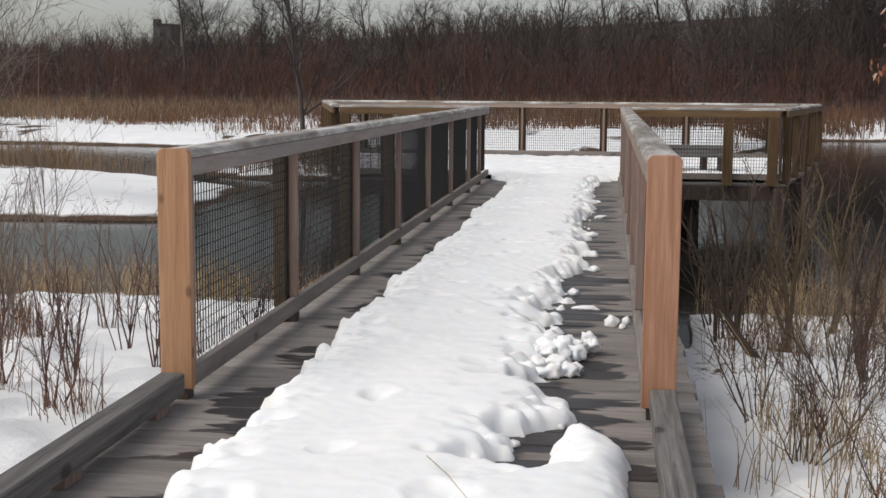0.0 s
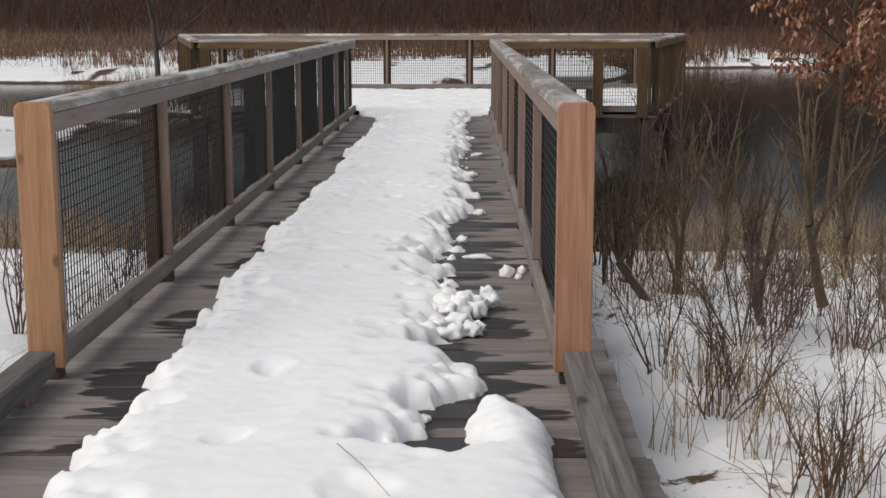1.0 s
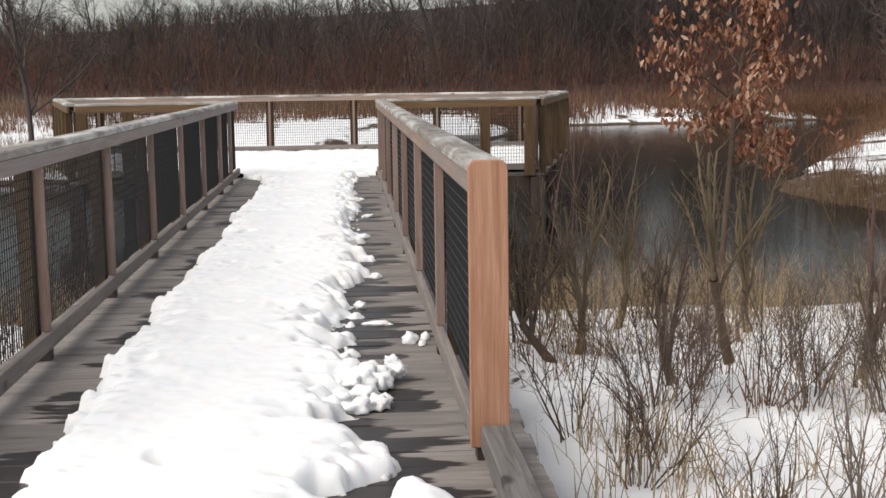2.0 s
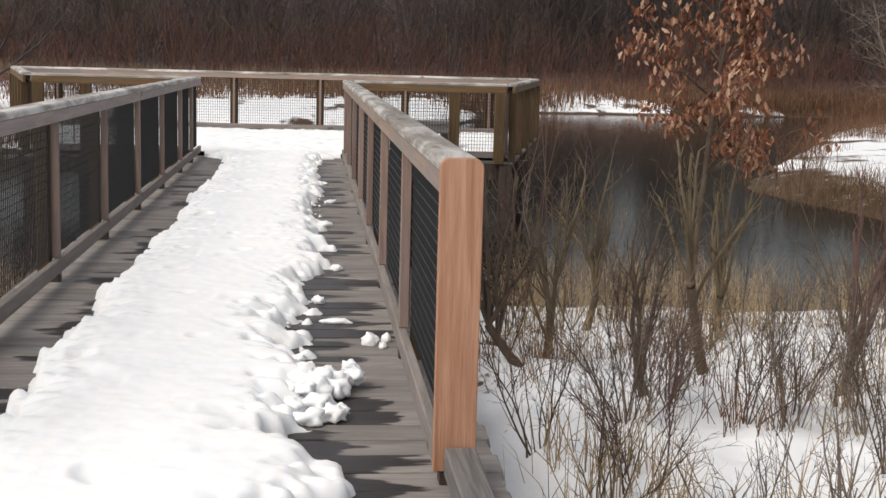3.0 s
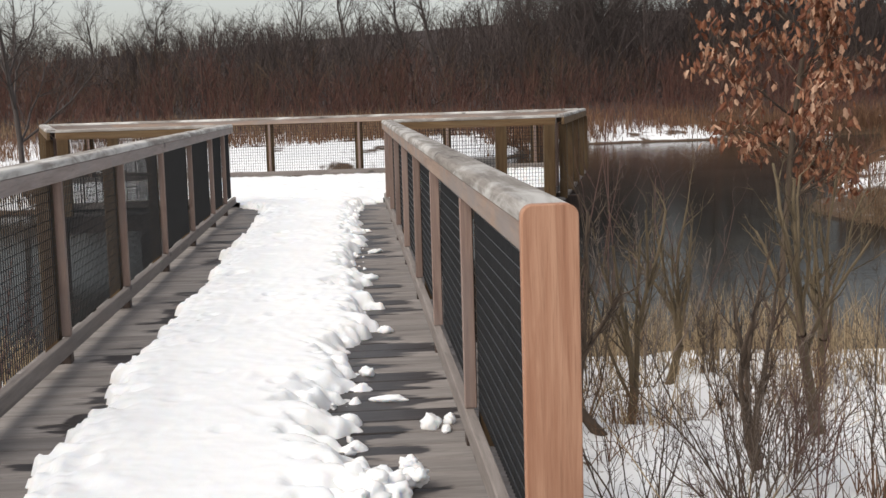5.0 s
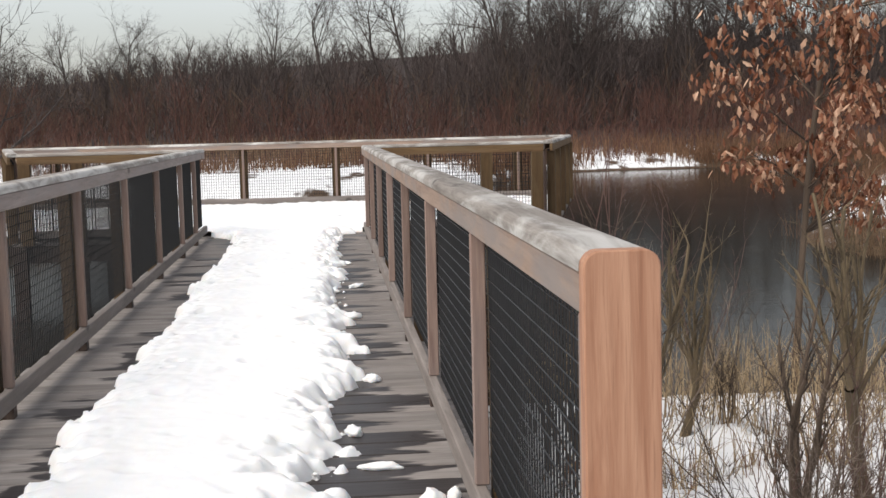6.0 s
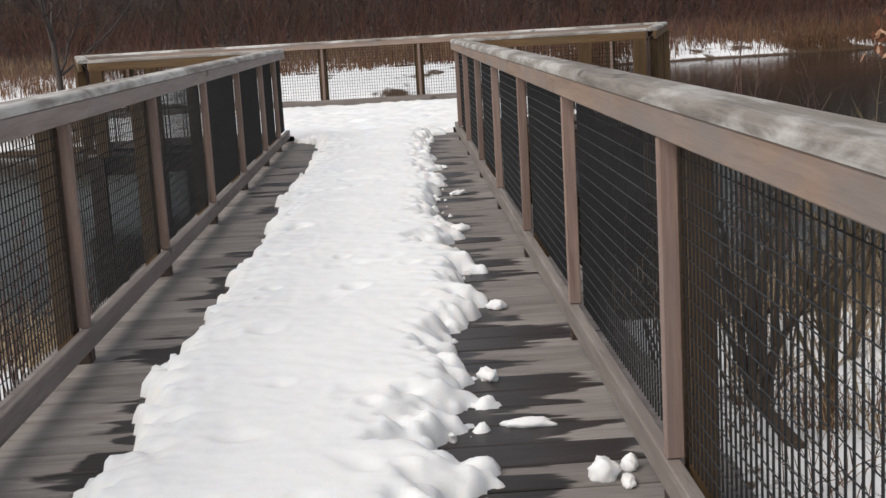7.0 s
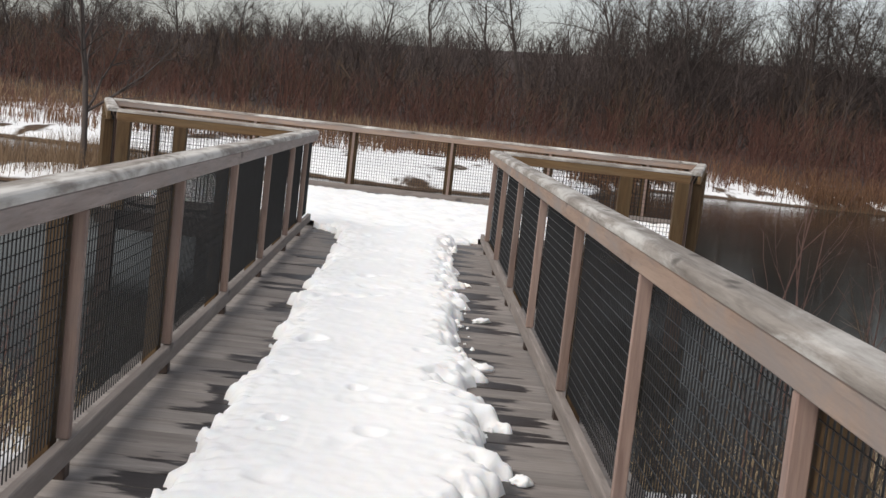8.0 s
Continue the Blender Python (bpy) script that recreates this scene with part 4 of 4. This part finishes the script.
spikes("far_reeds", tufts(9, 420, 14, (0, 70), (58, 80), lambda x, y: land(x, y) > 0.2, 0.8), 1.1, REED_RUST, "rusty dead reeds in front of the woods", 0.020, 0.16, 10)


# ---- the small oak that keeps its dry leaves ----
def leaf_mesh(seed):
    rnd = random.Random(seed)
    n = 5
    rows = []
    curl = rnd.uniform(0.25, 0.7)
    for k in range(n + 1):
        t = k / n
        w = 0.29 * math.sin(math.pi * min(1, t * 0.94 + 0.04)) * (1.0 if k % 2 else 0.66)
        z = -curl * t * t * 0.6
        rows.append([(t, -w, z - 0.35 * w), (t, 0, z + 0.03), (t, w, z - 0.35 * w + rnd.uniform(-0.04, 0.04))])
    verts = [v for row in rows for v in row]
    faces = []
    for k in range(n):
        for c in range(2):
            i = k * 3 + c
            faces.append((i, i + 1, i + 4, i + 3))
    me = bpy.data.meshes.new("leaf")
    me.from_pydata(verts, [], faces)
    me.materials.append(LEAF.m)
    return me


def oak(at):
    rnd = random.Random(31)
    th = empty("oak_sapling", at, "young oak holding dry brown leaves at the water's edge", "tree")
    trunk_s, limb_s, leaves = [], [], []
    trunk = stem(rnd, Vector((0, 0, -0.1)), Vector((0.03, 0.0, 1)), 4.4, 0.030, 14, 0.03, 0.05, trunk_s)
    for k, (p, d, r) in enumerate(trunk[4:-1]):
        for _ in range(5):
            h = p.z / 4.4
            b = stem(rnd, p, unit(aside(rnd, d, rnd.uniform(1.0, 1.45)) + Vector((0, 0, 0.05))), rnd.uniform(0.5, 1.05) * (1.08 - 0.6 * h), max(0.005, r * 0.4), 6, 0.12, 0.03, limb_s)
            for p2, d2, r2 in b[2:]:
                for _ in range(3):
                    tw = stem(rnd, p2, aside(rnd, d2, rnd.uniform(0.4, 0.9)), rnd.uniform(0.1, 0.24), 0.0025, 2, 0.15, 0.0, limb_s)
                    if wob(p2.x * 1.9 + 9, p2.y * 1.9, p2.z * 1.9) > -0.11:
                        for _ in range(rnd.randint(5, 10)):
                            leaves.append((tw[-1][0] + Vector((rnd.gauss(0, 0.05), rnd.gauss(0, 0.05), rnd.gauss(0, 0.05))), rnd.uniform(0.045, 0.088)))
    tube("trunk", trunk, BARK_BROWN, th, 7)
    crown = twigs("crown", limb_s, BARK_BROWN, th, 4)
    kinds = [leaf_mesh(k) for k in range(6)]
    low = [l for l in leaves if at[2] + l[0].z < 2.6]
    rest = [l for l in leaves if at[2] + l[0].z >= 2.6]
    rnd.shuffle(low)
    vs, fs = [], []
    for k, (p, size) in enumerate(low + rest):
        m = Matrix.Translation(p) @ Euler((rnd.gauss(0, 0.6), rnd.uniform(0.3, 1.4), rnd.uniform(0, 6.28)), "XYZ").to_matrix().to_4x4() @ Matrix.Scale(size, 4)
        if k < 300:
            share("leaf", rnd.choice(kinds), m, crown)
        else:
            src = rnd.choice(kinds)
            o = len(vs)
            vs += [m @ v.co for v in src.vertices]
            fs += [tuple(i + o for i in f.vertices) for f in src.polygons]
    if fs:
        ob = obj("leaves", vs, fs, LEAF, crown)
        ob["kind"] = "stuff"
    return th


oak((3.12, 11.75, ground_z(3.12, 11.75)))


# ---- trees of the far woods and the bare trees nearer by ----
def tree(seed, at, height, mat, label, r=None, first=0.25, group="bare trees", spread_=0.42):
    """A bare tree: a crooked trunk, limbs that leave it, and a crown of branches and twigs."""
    rnd = random.Random(seed)
    th = empty("bare_tree", at, label, "tree", group)
    r = r or height * 0.013
    crown_s = []
    tr = stem(rnd, Vector((0, 0, -0.3)), Vector((rnd.gauss(0, 0.05), rnd.gauss(0, 0.05), 1)), height * 0.9, r, 9, 0.07, 0.04, [])
    tube("trunk", tr, mat, th, 6)
    start = max(1, int(9 * first))
    for k in range(start, 10):
        p, d, rr = tr[k]
        for _ in range(2):
            ln = height * spread_ * (0.55 + 0.6 * math.sin(math.pi * min(1, (k - start + 1.5) / (11 - start)))) * rnd.uniform(0.75, 1.1)
            limb = stem(rnd, p, aside(rnd, d, rnd.uniform(0.42, 0.95)), ln, max(rr * 0.55, height * 0.0014), 5, 0.16, 0.05, [])
            if k < 8:
                tube("limb", limb, mat, th, 5)
            else:
                crown_s += [(*a[0], *b[0], a[2], b[2]) for a, b in zip(limb, limb[1:])]
            for p2, d2, r2 in limb[1:]:
                for _ in range(2):
                    b2 = stem(rnd, p2, aside(rnd, d2, rnd.uniform(0.4, 1.0)), ln * rnd.uniform(0.25, 0.5), max(r2 * 0.6, height * 0.001), 3, 0.16, 0.05, crown_s)
                    for p3, d3, r3 in b2[1:]:
                        for _ in range(3):
                            stem(rnd, p3, aside(rnd, d3, rnd.uniform(0.4, 1.0)), ln * rnd.uniform(0.12, 0.3), height * 0.0008, 1, 0.14, 0.05, crown_s)
    twigs("crown", crown_s, mat, th, 3)["kind"] = "stuff"
    return th


def hz(x, y):
    return ground_z(x, y)


def far_trees():
    rnd = random.Random(8)
    kinds = [tree(500 + k, (0, 0, 0), 11.0, BARK_DARK, "tall bare deciduous tree at the edge of the woods", None, 0.34 + 0.06 * (k % 3), "bare trees of the woods", 0.34 + 0.04 * (k % 2)) for k in range(6)]
    named = [(-19.5, 8.6), (-16.6, 8.9), (-11.5, 7.0), (-4.1, 10.2), (0.9, 10.5), (5.1, 11.0), (8.1, 12.2), (14.5, 11), (21.3, 11.8), (25, 10.5), (28, 11.2), (33.7, 13.2), (38.5, 12), (44, 12.5), (49, 12), (17.8, 10), (-26.5, 7.5), (-33, 9.8), (-36.5, 10.5), (-31, 8.8)]
    rows = [(x, 110 + rnd.uniform(-4, 4), h) for x, h in named]
    for _ in range(40):
        x = rnd.uniform(-52, 44)
        rows.append((x, rnd.uniform(104, 142), rnd.uniform(6.0, 9.0) + (2.8 if x > 12 else 0)))
    for _ in range(22):
        x = rnd.uniform(6, 62)
        rows.append((x, rnd.uniform(106, 130), rnd.uniform(10.5, 13.5)))
    first = set(range(6))
    for k, (x, y, h) in enumerate(rows):
        src = kinds[k % 6]
        m = pose(x, y, hz(x, y) - 0.2, 0, 0, rnd.uniform(0, 360)) @ Matrix.Scale(h / 10.6, 4)
        if k in first:
            src.matrix_basis = m
        else:
            c = copy_thing(src, m)
            c.scale = (h / 10.6,) * 3


far_trees()
tree(601, (-7.6, 32.0, hz(-7.6, 32.0)), 7.5, BARK_DARK, "slender bare tree rising behind the platform", 0.075, 0.3)
tree(602, (-10.6, 21.5, hz(-10.6, 21.5)), 4.6, BARK_GREY, "thin bare grey sapling beside the pond", 0.035, 0.3)
tree(603, (6.6, 9.6, hz(5.0, 9.6)), 4.4, BARK_GREY, "thin bare grey sapling by the pond", 0.028, 0.25)
tree(604, (6.3, 11.2, hz(6.3, 11.2)), 4.8, BARK_GREY, "thin bare grey sapling by the pond", 0.03, 0.3)
tree(605, (12.5, 27.0, hz(12.5, 27.0)), 6.0, BARK_GREY, "thin bare grey tree on the far bank", 0.05, 0.3)


def fan(g, p, d, length, wide):
    """Side shoots that leave directions d at wide angles, turning upwards."""
    n = len(p)
    a = g.uniform(0, 2 * np.pi, n)
    side = np.stack([np.cos(a), np.sin(a), g.uniform(-0.2, 0.5, n)], 1)
    out = d + side * g.uniform(0.4, wide, n)[:, None]
    out /= np.linalg.norm(out, axis=1, keepdims=True)
    return out, p + out * length[:, None]


def thicket(name, count, xr, yr, top, mat, label, seed, stems=5, twig=5, fine=3, r=0.03):
    """A wood's undergrowth: rounded bushes of stems, twigs and fine shoots, as one mesh."""
    g = np.random.default_rng(seed)
    x = g.uniform(*xr, count)
    y = g.uniform(*yr, count)
    z = np.array([ground_z(a, b) for a, b in zip(x, y)]) - 0.2
    h = np.array([top(a, b) for a, b in zip(x, y)]) * g.uniform(0.6, 1.0, count)
    c = np.repeat(np.stack([x, y, z], 1), stems, 0)
    hh = np.repeat(h, stems) * g.uniform(0.68, 0.95, count * stems)
    n = len(c)
    a, t = g.uniform(0, 2 * np.pi, n), np.abs(g.normal(0, 0.42, n))
    d = np.stack([np.cos(a) * np.sin(t), np.sin(a) * np.sin(t), np.cos(t)], 1)
    base = c + np.stack([np.cos(a), np.sin(a), np.zeros(n)], 1) * g.uniform(0, 0.4, n)[:, None]
    mid = base + d * (hh * 0.5)[:, None]
    bent = d + g.normal(0, 0.22, (n, 3))
    bent /= np.linalg.norm(bent, axis=1, keepdims=True)
    tip = mid + bent * (hh * 0.5)[:, None]
    rr = r * (0.35 + 0.12 * hh) * g.uniform(0.5, 1.2, n)
    P0, P1, R0, R1 = [base, mid], [mid, tip], [rr, rr * 0.7], [rr * 0.7, rr * 0.35]
    for _ in range(twig):
        f = g.uniform(0.15, 1.0, n)[:, None]
        q = np.where(f < 0.5, base + (mid - base) * f * 2, mid + (tip - mid) * (f * 2 - 1))
        ln = hh * g.uniform(0.16, 0.36, n) * (1.15 - 0.5 * f[:, 0])
        d2, e = fan(g, q, bent, ln, 1.3)
        P0.append(q), P1.append(e), R0.append(rr * 0.45), R1.append(rr * 0.25)
        for _ in range(fine):
            q3 = q + (e - q) * g.uniform(0.3, 1.0, n)[:, None]
            d3, e3 = fan(g, q3, d2, ln * g.uniform(0.25, 0.6, n), 1.2)
            P0.append(q3), P1.append(e3), R0.append(rr * 0.27), R1.append(rr * 0.16)
    v, f = prisms(np.concatenate(P0), np.concatenate(P1), np.concatenate(R0), np.concatenate(R1), 3)
    ob = new(name, array_mesh(name, v, f, mat))
    return tagged(ob, label, "undergrowth", kind="stuff")


def wood_top(x, y):
    s = min(1, max(0, (x - 6) / 12))
    t = min(1, max(0, (-14 - x) / 14))
    if x > 0.485 * y:
        return 3.0
    return 9.1 + 3.8 * s - 2.2 * t + 2.0 * wob(x * 0.12, 7.0)


thicket("woods_undergrowth", 600, (-60, 84), (98, 128), wood_top, THICK_GREY, "dense grey-brown bare undergrowth of the woods", 1, 5, 6, 3, 0.030)
thicket("woods_undergrowth", 430, (-56, 74), (84, 100), lambda x, y: 5.0 + 2.0 * wob(x * 0.15, 3), THICK_RED, "dense red-brown bare undergrowth of the woods", 2, 5, 5, 3, 0.030)
thicket("woods_undergrowth", 200, (-56, 76), (90, 112), lambda x, y: 6.8 + 2.2 * wob(x * 0.2, 9), THICK_TAN, "brownish bare bushes among the woods", 6, 5, 6, 3, 0.030)
thicket("woods_undergrowth", 260, (-70, 90), (128, 158), lambda x, y: wood_top(x, y) + 1.5, THICK_GREY, "dense grey-brown bare undergrowth of the woods", 7, 5, 5, 1, 0.05)
thicket("red_brush", 330, (-50, 62), (66, 86), lambda x, y: 2.6 + 0.9 * wob(x * 0.3, 4), THICK_RED, "reddish brush in front of the woods", 3, 6, 4, 2, 0.036)
thicket("red_brush", 340, (-26, 48), (54, 70), lambda x, y: 1.5 + 0.7 * wob(x * 0.35, 14) if land(x, y) > 0.5 else 0.15, THICK_RED, "low red-brown brush on the snowy far bank", 8, 7, 4, 2, 0.024)
thicket("bank_brush", 190, (9, 44), (24, 64), lambda x, y: 1.7 if land(x, y) > 0.4 else 0.15, THICK_RED, "red-brown brush on the bank across the inlet", 4, 6, 4, 2, 0.024)
thicket("bank_brush", 70, (-40, -6), (46, 60), lambda x, y: 0.9 if land(x, y) > 0.3 else 0.12, THICK_TAN, "low brown bushes on the snowy far bank", 14, 6, 4, 2, 0.02)
thicket("hill_woods", 200, (-260, -10), (250, 345), lambda x, y: 5.0, THICK_GREY, "far bare woods on a low hill", 5, 5, 4, 2, 0.2)
thicket("hill_woods", 330, (-150, 270), (335, 372), lambda x, y: 7.5 + 2.5 * wob(x * 0.04, 6), THICK_GREY, "far bare woods along the hilltop", 19, 6, 5, 2, 0.07)
thicket("hill_woods", 330, (-110, 250), (200, 335), lambda x, y: 6.5 + 2.5 * rise(x / y * 110) + 2.0 * wob(x * 0.05, 2), THICK_GREY, "far bare woods on the rising ground", 9, 6, 5, 2, 0.085)


# ---- far buildings ----
def window_block(name, at, size, storeys, bays, mat, label):
    th = empty(name, at, label, "building")
    w, d, h = size
    part("wall", box((0, 0, 0), (w, d, h), 0.02), mat, th)
    part("roof", box((-0.2, -0.2, h + 0.004), (w + 0.2, d + 0.2, h + 0.35), 0.02), mat, th)
    for s in range(storeys):
        for b in range(bays):
            cx, cz = (b + 0.5) * w / bays, (s + 0.62) * h / storeys
            win = part("window", box((cx - 0.75, -0.06, cz - 0.65), (cx + 0.75, 0.05, cz + 0.65), 0.01), mat, th)
            part("pane", box((cx - 0.66, -0.075, cz - 0.56), (cx + 0.66, -0.062, cz + 0.56), 0), DARKGLASS, win)
    return th


window_block("office_building", (76.5, 150, hz(80, 150) - 0.5), (36, 14, 9.6), 3, 9, CONCRETE, "pale grey building with dark windows behind the woods")
window_block("hill_building", (-127.3, 352, hz(-125, 352) - 0.3), (5.2, 8, 7.4), 1, 1, TOWER, "dark block of a building on the far hilltop")
part("parapet", box((0, 0.2, 7.76), (1.4, 3, 9.0)), TOWER, bpy.data.objects["hill_building"])
